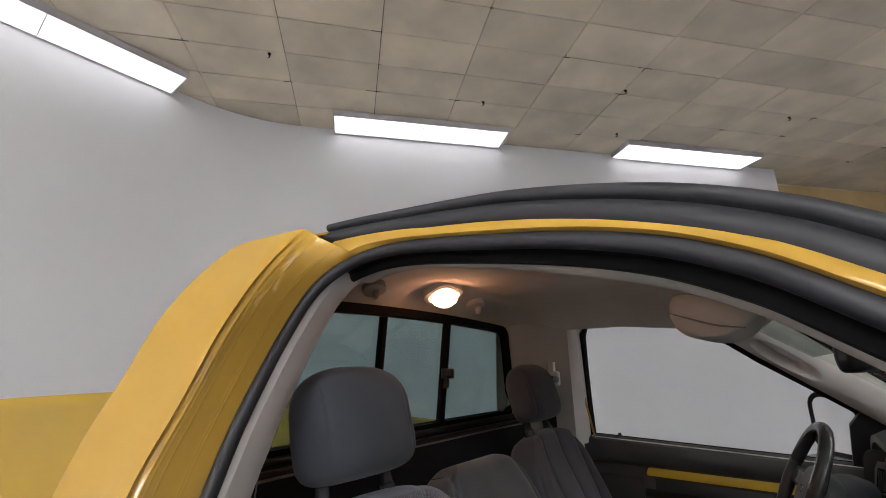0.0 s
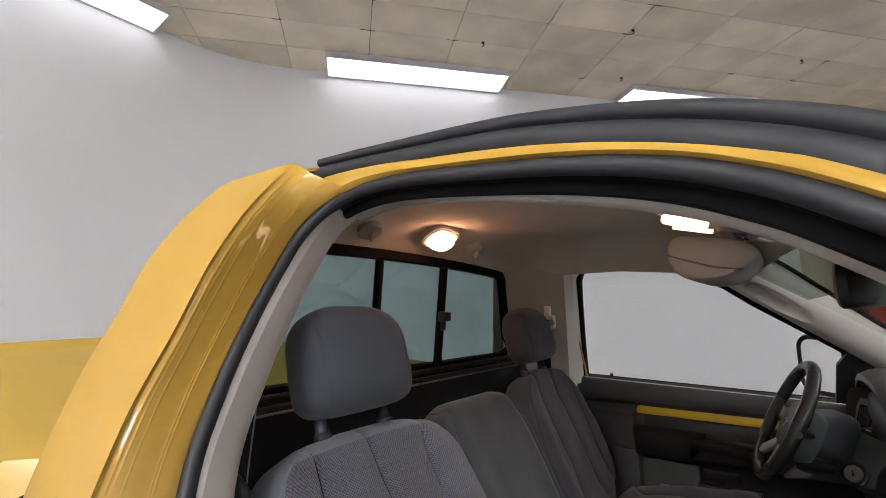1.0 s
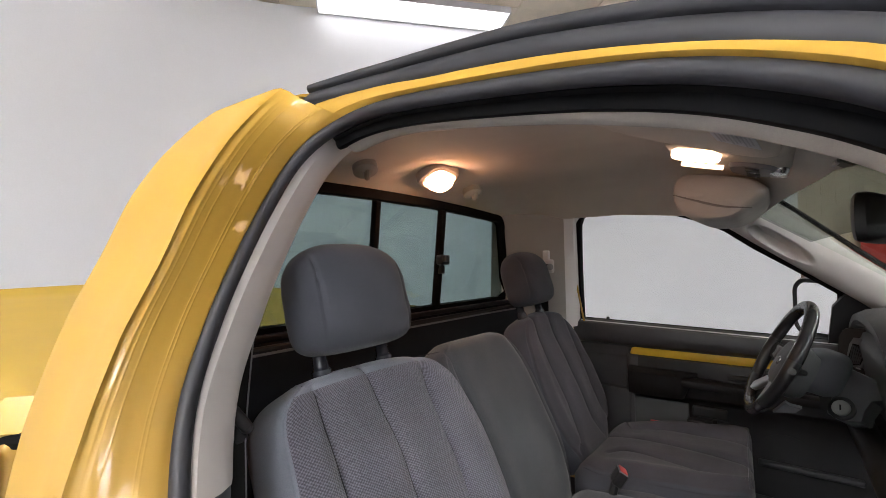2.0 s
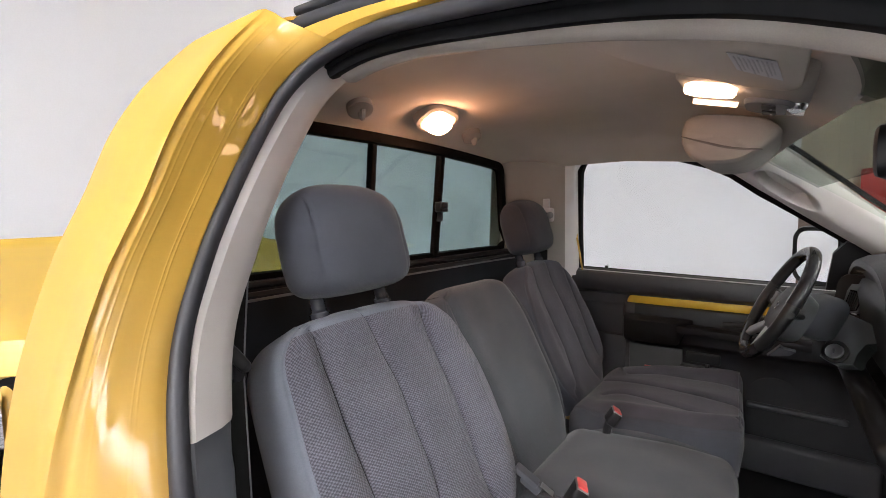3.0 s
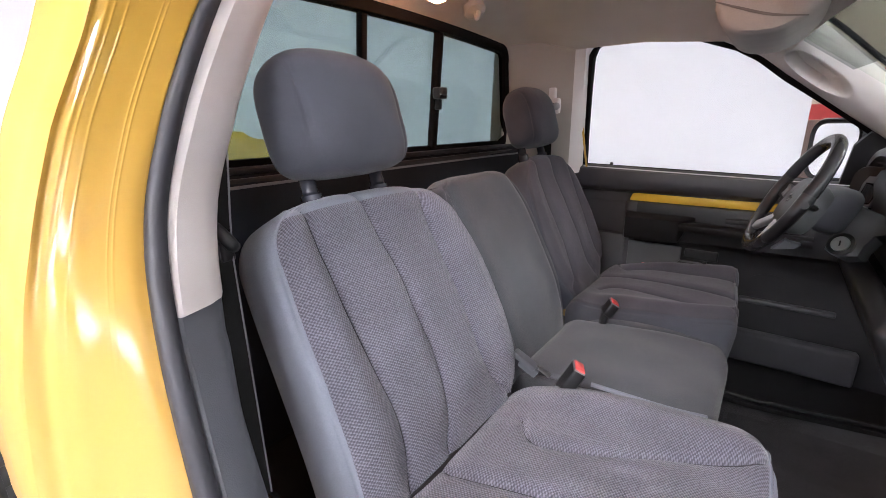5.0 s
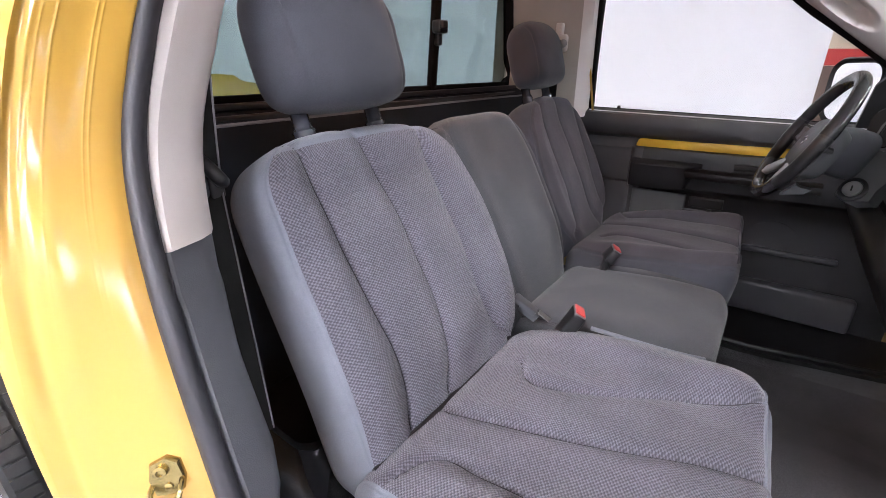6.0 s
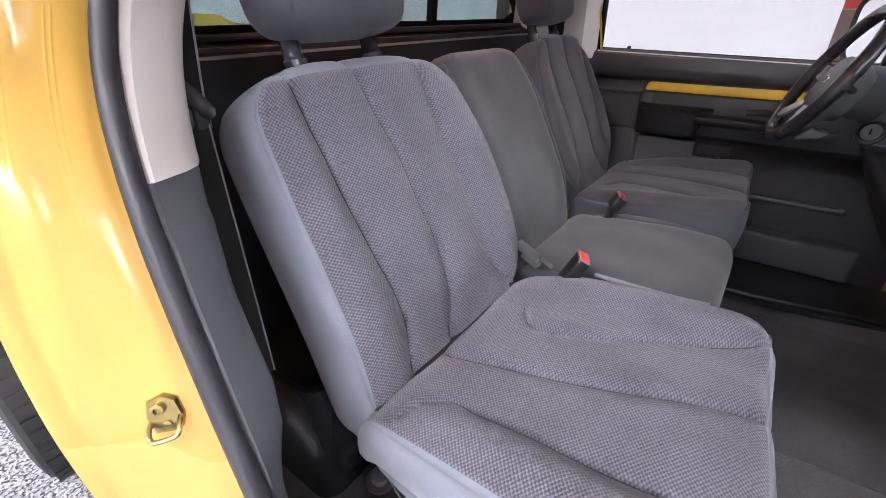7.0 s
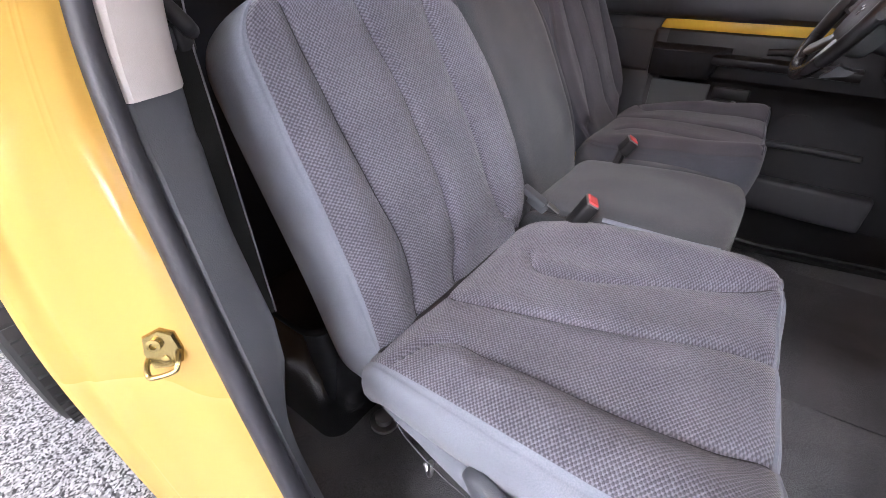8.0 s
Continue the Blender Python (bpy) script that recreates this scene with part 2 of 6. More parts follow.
RED_PAINT = mat("red_band_paint", (0.42, 0.035, 0.03), rough=0.6, var=0.1)
MIRROR = mat("mirror_silver", (0.9, 0.9, 0.9), rough=0.02, metal=1.0)


def flake_floor():
    m = mat("grey_flake_floor", (0.5, 0.5, 0.5), rough=0.45, spec=0.4)
    t = m.node_tree
    b = t.nodes["Principled BSDF"]
    tc = t.nodes.new("ShaderNodeTexCoord")
    v = t.nodes.new("ShaderNodeTexVoronoi")
    v.inputs["Scale"].default_value = 150
    t.links.new(tc.outputs["Object"], v.inputs["Vector"])
    n = t.nodes.new("ShaderNodeTexNoise")
    n.inputs["Scale"].default_value = 60
    n.inputs["Detail"].default_value = 6
    t.links.new(tc.outputs["Object"], n.inputs["Vector"])
    s = t.nodes.new("ShaderNodeSeparateColor")
    t.links.new(v.outputs["Color"], s.inputs[0])
    a = math_node(t, "ADD", math_node(t, "MULTIPLY", s.outputs[0], 0.7), math_node(t, "MULTIPLY", n.outputs["Fac"], 0.5))
    r = t.nodes.new("ShaderNodeValToRGB")
    r.color_ramp.elements[0].position, r.color_ramp.elements[0].color = 0.34, (0.03, 0.03, 0.036, 1)
    r.color_ramp.elements[1].position, r.color_ramp.elements[1].color = 0.80, (0.52, 0.52, 0.54, 1)
    t.links.new(a, r.inputs[0])
    t.links.new(r.outputs[0], b.inputs["Base Color"])
    p = t.nodes.new("ShaderNodeBump")
    p.inputs["Strength"].default_value = 0.3
    p.inputs["Distance"].default_value = 0.002
    t.links.new(a, p.inputs["Height"])
    t.links.new(p.outputs["Normal"], b.inputs["Normal"])
    return m


FLOOR = flake_floor()


def glass(name, tint, gloss=0.06):
    """Thin sheet glass: tinted straight-through light with a faint mirror image."""
    m = bpy.data.materials.new(name)
    m.use_nodes = True
    t = m.node_tree
    t.nodes.remove(t.nodes["Principled BSDF"])
    tr = t.nodes.new("ShaderNodeBsdfTransparent")
    tr.inputs[0].default_value = (*tint, 1)
    gl = t.nodes.new("ShaderNodeBsdfGlossy")
    gl.inputs["Roughness"].default_value = 0.01
    mix = t.nodes.new("ShaderNodeMixShader")
    mix.inputs[0].default_value = gloss
    t.links.new(tr.outputs[0], mix.inputs[1])
    t.links.new(gl.outputs[0], mix.inputs[2])
    t.links.new(mix.outputs[0], t.nodes["Material Output"].inputs[0])
    return m


GLASS_CLEAR = glass("clear_door_glass", (0.97, 0.98, 0.98), 0.03)
GLASS_REAR = glass("green_tinted_glass", (0.50, 0.585, 0.58), 0.05)
GLASS_BAND = glass("grey_shade_band", (0.42, 0.44, 0.43), 0.05)
GLASS_FRONT = glass("windshield_glass", (0.80, 0.86, 0.80), 0.10)

# ---- mesh helpers ----
# vehicle plan units to metres
CAR = Matrix.Translation((0, 0, -0.07)) @ Matrix.Scale(1.1, 4)
ROOM = Matrix.Identity(4)


def part(name, bm, material, parent=None, label="", place=CAR, sharp=38, recalc=True):
    """Links a bmesh as one mesh object under a thing or a part."""
    bm.transform(place)
    if recalc:
        bmesh.ops.recalc_face_normals(bm, faces=bm.faces)
    me = bpy.data.meshes.new(name)
    bm.to_mesh(me)
    bm.free()
    for m in material if isinstance(material, (list, tuple)) else (material,):
        me.materials.append(m)
    me.polygons.foreach_set("use_smooth", [True] * len(me.polygons))
    me.set_sharp_from_angle(angle=radians(sharp))
    ob = new(name, me)
    ob.parent = parent
    if label:
        tagged(ob, label)
    return ob


def thing(name, label, category, at=(0, 0, 0), group="", kind=""):
    ob = new(name)
    ob.empty_display_size = 0.1
    ob.location = (0, 0, 0)
    return tagged(ob, label, category, group, kind)


def grid(rows, wrap=False, cap=False, pick=None):
    """Quads over rows of points, with UV in metres along and across. wrap: each row is a closed loop. pick(i, j): the face's material slot."""
    bm = bmesh.new()
    uv = bm.loops.layers.uv.new("UVMap")
    vs = [[bm.verts.new(p) for p in row] for row in rows]
    nu, nv = len(rows[0]), len(rows)
    mid = rows[nv // 2]
    us = [0.0]
    for a, b in zip(mid, list(mid[1:]) + [mid[0]]):
        us.append(us[-1] + (Vector(b) - Vector(a)).length)
    ws = [0.0]
    for a, b in zip(rows, rows[1:]):
        ws.append(ws[-1] + (Vector(b[nu // 4]) - Vector(a[nu // 4])).length)
    for i in range(nv - 1):
        for j in range(nu if wrap else nu - 1):
            k = (j + 1) % nu
            try:
                f = bm.faces.new((vs[i][j], vs[i][k], vs[i + 1][k], vs[i + 1][j]))
            except ValueError:
                continue
            for loop, c in zip(f.loops, ((us[j], ws[i]), (us[j + 1], ws[i]), (us[j + 1], ws[i + 1]), (us[j], ws[i + 1]))):
                loop[uv].uv = c
            if pick:
                f.material_index = pick(i, j)
    if cap and wrap:
        for row, side in ((vs[0], 0), (vs[-1], nv - 2)):
            f = bm.faces.new(row)
            if pick:
                f.material_index = pick(side, nu - 1)
    return bm


def thick(bm, d):
    """Gives a sheet a thickness d along its normals."""
    bmesh.ops.recalc_face_normals(bm, faces=bm.faces)
    bmesh.ops.solidify(bm, geom=bm.faces[:], thickness=d)
    return bm


def merge(*bms):
    out = bms[0]
    for b in bms[1:]:
        me = bpy.data.meshes.new("tmp")
        b.to_mesh(me)
        b.free()
        out.from_mesh(me)
        bpy.data.meshes.remove(me)
    return out


def rbox(c, size, bevel=0.01, seg=3, turn=None):
    """A box with rounded edges, centred on c, turned by a matrix."""
    bm = bmesh.new()
    bmesh.ops.create_cube(bm, size=1)
    bmesh.ops.scale(bm, vec=size, verts=bm.verts)
    if bevel:
        bmesh.ops.bevel(bm, geom=bm.edges[:], offset=min(bevel, 0.49 * min(size)), segments=seg, profile=0.6, affect="EDGES", clamp_overlap=True)
    if turn:
        bm.transform(turn.to_4x4())
    bmesh.ops.translate(bm, vec=c, verts=bm.verts)
    return bm


def smooth_path(points, n):
    """n points on a Catmull-Rom curve through the given ones, evenly spaced."""
    P = [Vector(p) for p in points]
    P = [2 * P[0] - P[1]] + P + [2 * P[-1] - P[-2]]
    dense = []
    for i in range(1, len(P) - 2):
        for k in range(24):
            t = k / 24
            a, b, c, d = P[i - 1:i + 3]
            dense.append(0.5 * (2 * b + (c - a) * t + (2 * a - 5 * b + 4 * c - d) * t * t + (3 * b - a - 3 * c + d) * t ** 3))
    dense.append(P[-2])
    s = [0.0]
    for a, b in zip(dense, dense[1:]):
        s.append(s[-1] + (b - a).length)
    out, j = [], 0
    for k in range(n):
        w = s[-1] * k / (n - 1)
        while j < len(s) - 2 and s[j + 1] < w:
            j += 1
        f = (w - s[j]) / max(s[j + 1] - s[j], 1e-9)
        out.append(dense[j].lerp(dense[j + 1], min(max(f, 0), 1)))
    return out


def frames_along(path, side):
    """For each point: the way, the side made square to it, and their cross."""
    out = []
    for i, p in enumerate(path):
        way = (path[min(i + 1, len(path) - 1)] - path[max(i - 1, 0)]).normalized()
        s = side(p) if callable(side) else Vector(side)
        s = (s - way * s.dot(way)).normalized()
        out.append((p, way, s, way.cross(s)))
    return out


def sweep(path, profile, side, wrap=True, cap=True):
    """Carries a profile of (side, cross) offsets along a path."""
    rows = [[p + s * a + c * b for a, b in (profile(i / (len(path) - 1)) if callable(profile) else profile)] for i, (p, w, s, c) in enumerate(frames_along(path, side))]
    return grid(rows, wrap=wrap, cap=cap)


def ring(r, n=12, squash=1.0):
    return [(r * math.cos(2 * math.pi * k / n), squash * r * math.sin(2 * math.pi * k / n)) for k in range(n)]


def rounded(w, h, r, n=4):
    """A rounded rectangle, w by h, as a closed profile."""
    out = []
    for cx, cy, a0 in ((w / 2 - r, h / 2 - r, 0), (-w / 2 + r, h / 2 - r, 90), (-w / 2 + r, -h / 2 + r, 180), (w / 2 - r, -h / 2 + r, 270)):
        for k in range(n + 1):
            a = radians(a0 + 90 * k / n)
            out.append((cx + r * math.cos(a), cy + r * math.sin(a)))
    return out


def tube(points, r, n=12, count=None, side=(0, 0, 1)):
    path = smooth_path(points, count or max(8, 6 * len(points)))
    return sweep(path, ring(r, n), side)


def lathe(profile, axis_at, axis, n=32):
    """Turns a profile of (radius, along) about an axis."""
    axis = Vector(axis).normalized()
    a = axis.orthogonal().normalized()
    b = axis.cross(a)
    rows = [[Vector(axis_at) + axis * h + (a * math.cos(2 * math.pi * k / n) + b * math.sin(2 * math.pi * k / n)) * max(r, 1e-4) for k in range(n)] for r, h in profile]
    return grid(rows, wrap=True, cap=True)


def plate(outline, thickness, normal):
    """A flat plate from an outline in space, made thick along normal."""
    bm = bmesh.new()
    f = bm.faces.new([bm.verts.new(p) for p in outline])
    g = bmesh.ops.extrude_face_region(bm, geom=[f])
    bmesh.ops.translate(bm, vec=Vector(normal).normalized() * thickness, verts=[v for v in g["geom"] if isinstance(v, bmesh.types.BMVert)])
    return bm


def frame_of(outer, inner, thickness, normal):
    """A closed frame between two outlines with the same number of points."""
    d = Vector(normal).normalized() * thickness
    rows = [[Vector(p) for p in outer], [Vector(p) for p in inner], [Vector(p) + d for p in inner], [Vector(p) + d for p in outer], [Vector(p) for p in outer]]
    bm = grid(rows, wrap=True)
    bmesh.ops.remove_doubles(bm, verts=bm.verts, dist=1e-6)
    return bm


def lerp(x, xs, ys):
    return float(np.interp(x, xs, ys))


def spline(x, xs, ys):
    """Smooth interpolation through a few stations."""
    if x <= xs[0]:
        return ys[0]
    if x >= xs[-1]:
        return ys[-1]
    i = max(k for k in range(len(xs) - 1) if xs[k] <= x)
    h = xs[i + 1] - xs[i]
    t = (x - xs[i]) / h
    slope = lambda k: 0.0 if len(xs) < 3 else (ys[min(k + 1, len(xs) - 1)] - ys[max(k - 1, 0)]) / (xs[min(k + 1, len(xs) - 1)] - xs[max(k - 1, 0)])
    a, b = slope(i) * h, slope(i + 1) * h
    return (2 * t ** 3 - 3 * t ** 2 + 1) * ys[i] + (t ** 3 - 2 * t ** 2 + t) * a + (3 * t ** 2 - 2 * t ** 3) * ys[i + 1] + (t ** 3 - t ** 2) * b


def at(points, u):
    """A point on the smooth curve through the points, by fractional index."""
    n = len(points)
    i = min(max(int(u), 0), n - 2)
    t = u - i
    P = [Vector(points[min(max(k, 0), n - 1)]) for k in (i - 1, i, i + 1, i + 2)]
    if i == 0:
        P[0] = 2 * P[1] - P[2]
    if i == n - 2:
        P[3] = 2 * P[2] - P[1]
    a, b, c, d = P
    return 0.5 * (2 * b + (c - a) * t + (2 * a - 5 * b + 4 * c - d) * t * t + (3 * b - a - 3 * c + d) * t ** 3)


# ---- the studio ----
CEIL = 5.5
ALONG, OUT = Vector((0.644, 0.765, 0)), Vector((-0.765, 0.644, 0))


def wall_sheet(name, points, z0, z1, material, label, depth=0.15):
    """An upright wall along a plan line, with thickness away from the room."""
    pts = [Vector((*p, 0)) for p in points]
    back = []
    for i, p in enumerate(pts):
        w = (pts[min(i + 1, len(pts) - 1)] - pts[max(i - 1, 0)]).normalized()
        back.append(p + Vector((-w.y, w.x, 0)) * depth)
    loop = lambda z: [Vector((p.x, p.y, z)) for p in pts] + [Vector((p.x, p.y, z)) for p in reversed(back)]
    ob = part(name, grid([loop(z0), loop(z1)], wrap=True, cap=True), material, place=ROOM, sharp=30)
    return tagged(ob, label, "wall", kind="structure")


def bezier(a, b, c, n):
    return [((1 - t) ** 2 * a[0] + 2 * t * (1 - t) * b[0] + t * t * c[0], (1 - t) ** 2 * a[1] + 2 * t * (1 - t) * b[1] + t * t * c[1]) for t in (k / n for k in range(n + 1))]


floor = part("floor", grid([[(x, y, 0) for x in np.linspace(-11, 14, 26)] for y in np.linspace(-8, 18, 27)]), FLOOR, place=ROOM)
tagged(floor, "grey and white flake epoxy floor of the studio", "floor", kind="structure")
cove = [(-6.4, -7.0), (-6.4, -3.0), (-6.4, 0.0)] + bezier((-6.4, 2.0), (-6.4, 2.95), (-5.8, 3.66), 16) + [(-3.48, 6.42), (-1.5, 8.77), tuple((ALONG * 8.56 + OUT * 6.79)[:2])]
wall_sheet("wall_cove", cove, 0, CEIL - 0.01, WALL_PAINT, "smooth pale grey studio wall with a curved corner")
# unseen wall, painted white to bounce light into the cab
wall_sheet("wall_south", [(9.0, -7.0), (-6.4, -7.0)], 0, CEIL - 0.01, WALL_WHITE, "plain pale grey studio wall")
wall_sheet("wall_east", [(9.0, 17.0), (9.0, -7.0)], 0, CEIL - 0.01, WALL_PAINT, "plain pale grey studio wall")
shop = lambda s, n: tuple((ALONG * s + OUT * n)[:2])
wall_shop = wall_sheet("wall_shop", [shop(8.5, 7.4), shop(19.5, 7.4)], 0, CEIL - 0.01, BLOCK, "cream painted block wall of the workshop")
part("red_band", plate([(*shop(8.7, 7.395), 1.46), (*shop(19.4, 7.395), 1.46), (*shop(19.4, 7.395), 1.76), (*shop(8.7, 7.395), 1.76)], 0.006, -OUT), RED_PAINT, wall_shop, "red painted band", place=ROOM)
# joint lines in the wall's cream, darkened slightly as if in shade
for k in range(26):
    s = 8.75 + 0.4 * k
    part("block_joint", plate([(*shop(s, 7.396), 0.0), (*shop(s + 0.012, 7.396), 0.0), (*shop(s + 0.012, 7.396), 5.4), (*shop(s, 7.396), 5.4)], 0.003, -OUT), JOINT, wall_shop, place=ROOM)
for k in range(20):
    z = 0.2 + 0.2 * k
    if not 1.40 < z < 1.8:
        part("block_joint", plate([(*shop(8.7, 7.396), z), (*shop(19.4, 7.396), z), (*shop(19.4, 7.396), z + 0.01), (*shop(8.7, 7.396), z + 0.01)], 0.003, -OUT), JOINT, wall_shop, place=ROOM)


part("upper_panel", plate([(*shop(8.7, 7.394), 4.5), (*shop(19.4, 7.394), 4.5), (*shop(19.4, 7.394), 5.45), (*shop(8.7, 7.394), 5.45)], 0.008, -OUT), BLOCK_TAN, wall_shop, "tan painted upper wall", place=ROOM)
part("dado", plate([(*shop(8.7, 7.394), 0.02), (*shop(19.4, 7.394), 0.02), (*shop(19.4, 7.394), 1.45), (*shop(8.7, 7.394), 1.45)], 0.008, -OUT), DADO, wall_shop, "brown painted dado", place=ROOM)


def tool_cabinet(s, n, w, h, d, m, label):
    ob = thing("tool_cabinet", label, "cabinet", group="workshop cabinets")
    turn = Matrix.Rotation(math.atan2(ALONG.y, ALONG.x), 3, "Z")
    c = ALONG * s + OUT * n
    part("body", rbox((c.x, c.y, h / 2 + 0.05), (w, d, h - 0.1), 0.02, 2, turn), m, ob, place=ROOM)
    part("plinth", rbox((c.x, c.y, 0.05), (w - 0.06, d - 0.06, 0.10), 0.005, 1, turn), TRIM_BLACK, ob, place=ROOM)
    face = c - OUT * (d / 2 + 0.01)
    for k in range(6):
        z = 0.22 + (h - 0.3) * k / 6
        dr = part("drawer", rbox((face.x, face.y, z + (h - 0.3) / 12), (w - 0.08, 0.03, (h - 0.3) / 6 - 0.025), 0.006, 1, turn), m if k != 4 else GREY_STEEL, ob, place=ROOM)
        g = face - OUT * 0.03
        part("pull", rbox((g.x, g.y, z + (h - 0.3) / 7), (w - 0.3, 0.02, 0.02), 0.004, 1, turn), STEEL, dr, place=ROOM)


tool_cabinet(11.55, 7.0, 1.5, 2.45, 0.55, RED_PAINT, "tall red steel tool cabinet in the workshop")
wall_sheet("wall_link", [shop(8.62, 6.95), shop(8.62, 7.4)], 0, CEIL - 0.01, BLOCK, "cream painted return wall")


def ceiling():
    """Lay-in tiles with open joints, slightly out of level, over a dark void."""
    bm = bmesh.new()
    rnd = random.Random(4)
    bm.loops.layers.uv.new("UVMap")
    for i in range(-11, 17):
        for j in range(-24, 20):
            a0, n0 = 0.2 + 1.2 * i, 5.02 - 0.6 * j
            c = ALONG * (a0 + 0.6) + OUT * (n0 + 0.3)
            if not (-7.2 < c.x < 9.6 and -7.6 < c.y < 18):
                continue
            g = 0.0055
            dz = [rnd.uniform(-0.006, 0.004) for _ in range(4)]
            corners = [(a0 + g, n0 + g), (a0 + 1.2 - g, n0 + g), (a0 + 1.2 - g, n0 + 0.6 - g), (a0 + g, n0 + 0.6 - g)]
            low = [bm.verts.new(ALONG * a + OUT * n + Vector((0, 0, CEIL + d))) for (a, n), d in zip(corners, dz)]
            top = [bm.verts.new(v.co + Vector((0, 0, 0.018))) for v in low]
            bm.faces.new(low[::-1])
            for k in range(4):
                bm.faces.new((low[k], low[(k + 1) % 4], top[(k + 1) % 4], top[k]))
    # chipped edges and clips where the joints cross
    for i in range(-10, 16):
        for j in range(-22, 18):
            c = ALONG * (0.2 + 1.2 * i) + OUT * (5.02 - 0.6 * j)
            if rnd.random() < 0.30 and -6.9 < c.x < 9.2 and -7.2 < c.y < 17:
                for way, side, length in ((ALONG, OUT, rnd.uniform(0.04, 0.24)), (OUT, ALONG, rnd.uniform(0.03, 0.10))):
                    o = rnd.uniform(-0.5, 0.5) * length
                    q = [c + way * (o + a * length / 2) + side * b * rnd.uniform(0.002, 0.007) + Vector((0, 0, CEIL - 0.0075)) for a, b in ((-1, -1), (1, -1), (1, 1), (-1, 1))]
                    low = [bm.verts.new(p) for p in q]
                    top = [bm.verts.new(p + Vector((0, 0, 0.006))) for p in q]
                    for f in [bm.faces.new(low)] + [bm.faces.new((low[k], low[(k + 1) % 4], top[(k + 1) % 4], top[k])) for k in range(4)]:
                        f.material_index = 1
    ob = part("ceiling", bm, [TILE, SOOT], place=ROOM, recalc=False)
    tagged(ob, "stained off-white lay-in ceiling tiles with dark joints", "ceiling", kind="structure")
    void = part("ceiling_void", rbox((1, 5, CEIL + 0.09), (17, 26, 0.12), 0), TILE_GAP, place=ROOM)
    tagged(void, "dark board above the tile joints", "ceiling", kind="structure")


ceiling()


def tile_stains():
    t = TILE.node_tree
    b = t.nodes["Principled BSDF"]
    src = b.inputs["Base Color"].links[0].from_socket
    g = t.nodes.new("ShaderNodeNewGeometry")
    r = t.nodes.new("ShaderNodeMapRange")
    r.inputs["To Min"].default_value, r.inputs["To Max"].default_value = 0.88, 1.08
    t.links.new(g.outputs["Random Per Island"], r.inputs["Value"])
    mul = t.nodes.new("ShaderNodeMix")
    mul.data_type, mul.blend_type = "RGBA", "MULTIPLY"
    mul.inputs["Factor"].default_value = 1
    t.links.new(src, mul.inputs["A"])
    t.links.new(r.outputs["Result"], mul.inputs["B"])
    t.links.new(mul.outputs["Result"], b.inputs["Base Color"])


tile_stains()


def ceiling_light(lit, group):
    """A long surface-mounted lamp, along x, with its top at z = 0."""
    ob = thing("ceiling_light", "long white ceiling lamp with a lit acrylic diffuser", "ceiling light", group=group)
    housing = merge(rbox((0, 0, -0.012), (2.92, 0.56, 0.02), 0.004), rbox((0, 0.273, -0.052), (2.92, 0.014, 0.10), 0.003), rbox((0, -0.273, -0.052), (2.92, 0.014, 0.10), 0.003),
                    rbox((1.453, 0, -0.052), (0.014, 0.53, 0.10), 0.003), rbox((-1.453, 0, -0.052), (0.014, 0.53, 0.10), 0.003))
    part("housing", housing, LAMP_METAL, ob, place=ROOM)
    for s in (-1, 1):
        part("diffuser", rbox((s * 0.723, 0, -0.085), (1.43, 0.526, 0.02), 0.004), lit, ob, place=ROOM)
    part("centre_strap", rbox((0, 0, -0.088), (0.012, 0.526, 0.024), 0.002), LAMP_METAL, ob, place=ROOM)
    return ob


TURN1 = math.degrees(math.atan2(ALONG.y, ALONG.x))


def row_of_lights(lit, group, places):
    first = None
    for x, y, turn in places:
        m = pose(x, y, CEIL - 0.008, 0, 0, turn)
        if first is None:
            first = ceiling_light(lit, group)
            first.matrix_basis = m
        else:
            copy_thing(first, m)


row_of_lights(DIFFUSER_COVE, "lamps along the cove wall", [(*(ALONG * 1.02 + OUT * 6.485)[:2], TURN1), (*(ALONG * 6.2 + OUT * 6.485)[:2], TURN1), (-6.105, 0.40, 90), (-6.105, -4.4, 90)])
# unseen lamps, placed to light the cab; only reflections hint at such a row
row_of_lights(FILL_DIFFUSER, "lamps on the open side of the studio", [(1.0, -6.7, 0), (4.3, -6.7, 0), (-2.3, -6.7, 0), (0.6, -3.4, 0), (8.7, -2.6, 90), (8.7, 4.0, 90), (8.5, 8.5, 90)])


def ceiling_hook(x, y):
    ob = part("ceiling_hook", merge(lathe([(0.0, 0), (0.022, 0), (0.022, -0.010), (0.006, -0.014), (0.006, -0.03)], (x, y, CEIL), (0, 0, 1), 10),
                                    tube([(x, y, CEIL - 0.025), (x + 0.02, y, CEIL - 0.04), (x, y, CEIL - 0.06), (x - 0.02, y, CEIL - 0.05)], 0.006, 6)), RUBBER_DARK, place=ROOM)
    tagged(ob, "small dark metal hook hanging from the ceiling tiles", "hook", "ceiling hooks")


# ---- the pickup truck ----
truck = thing("pickup_truck", "bright yellow regular-cab pickup truck, seen through its open passenger door", "pickup truck")

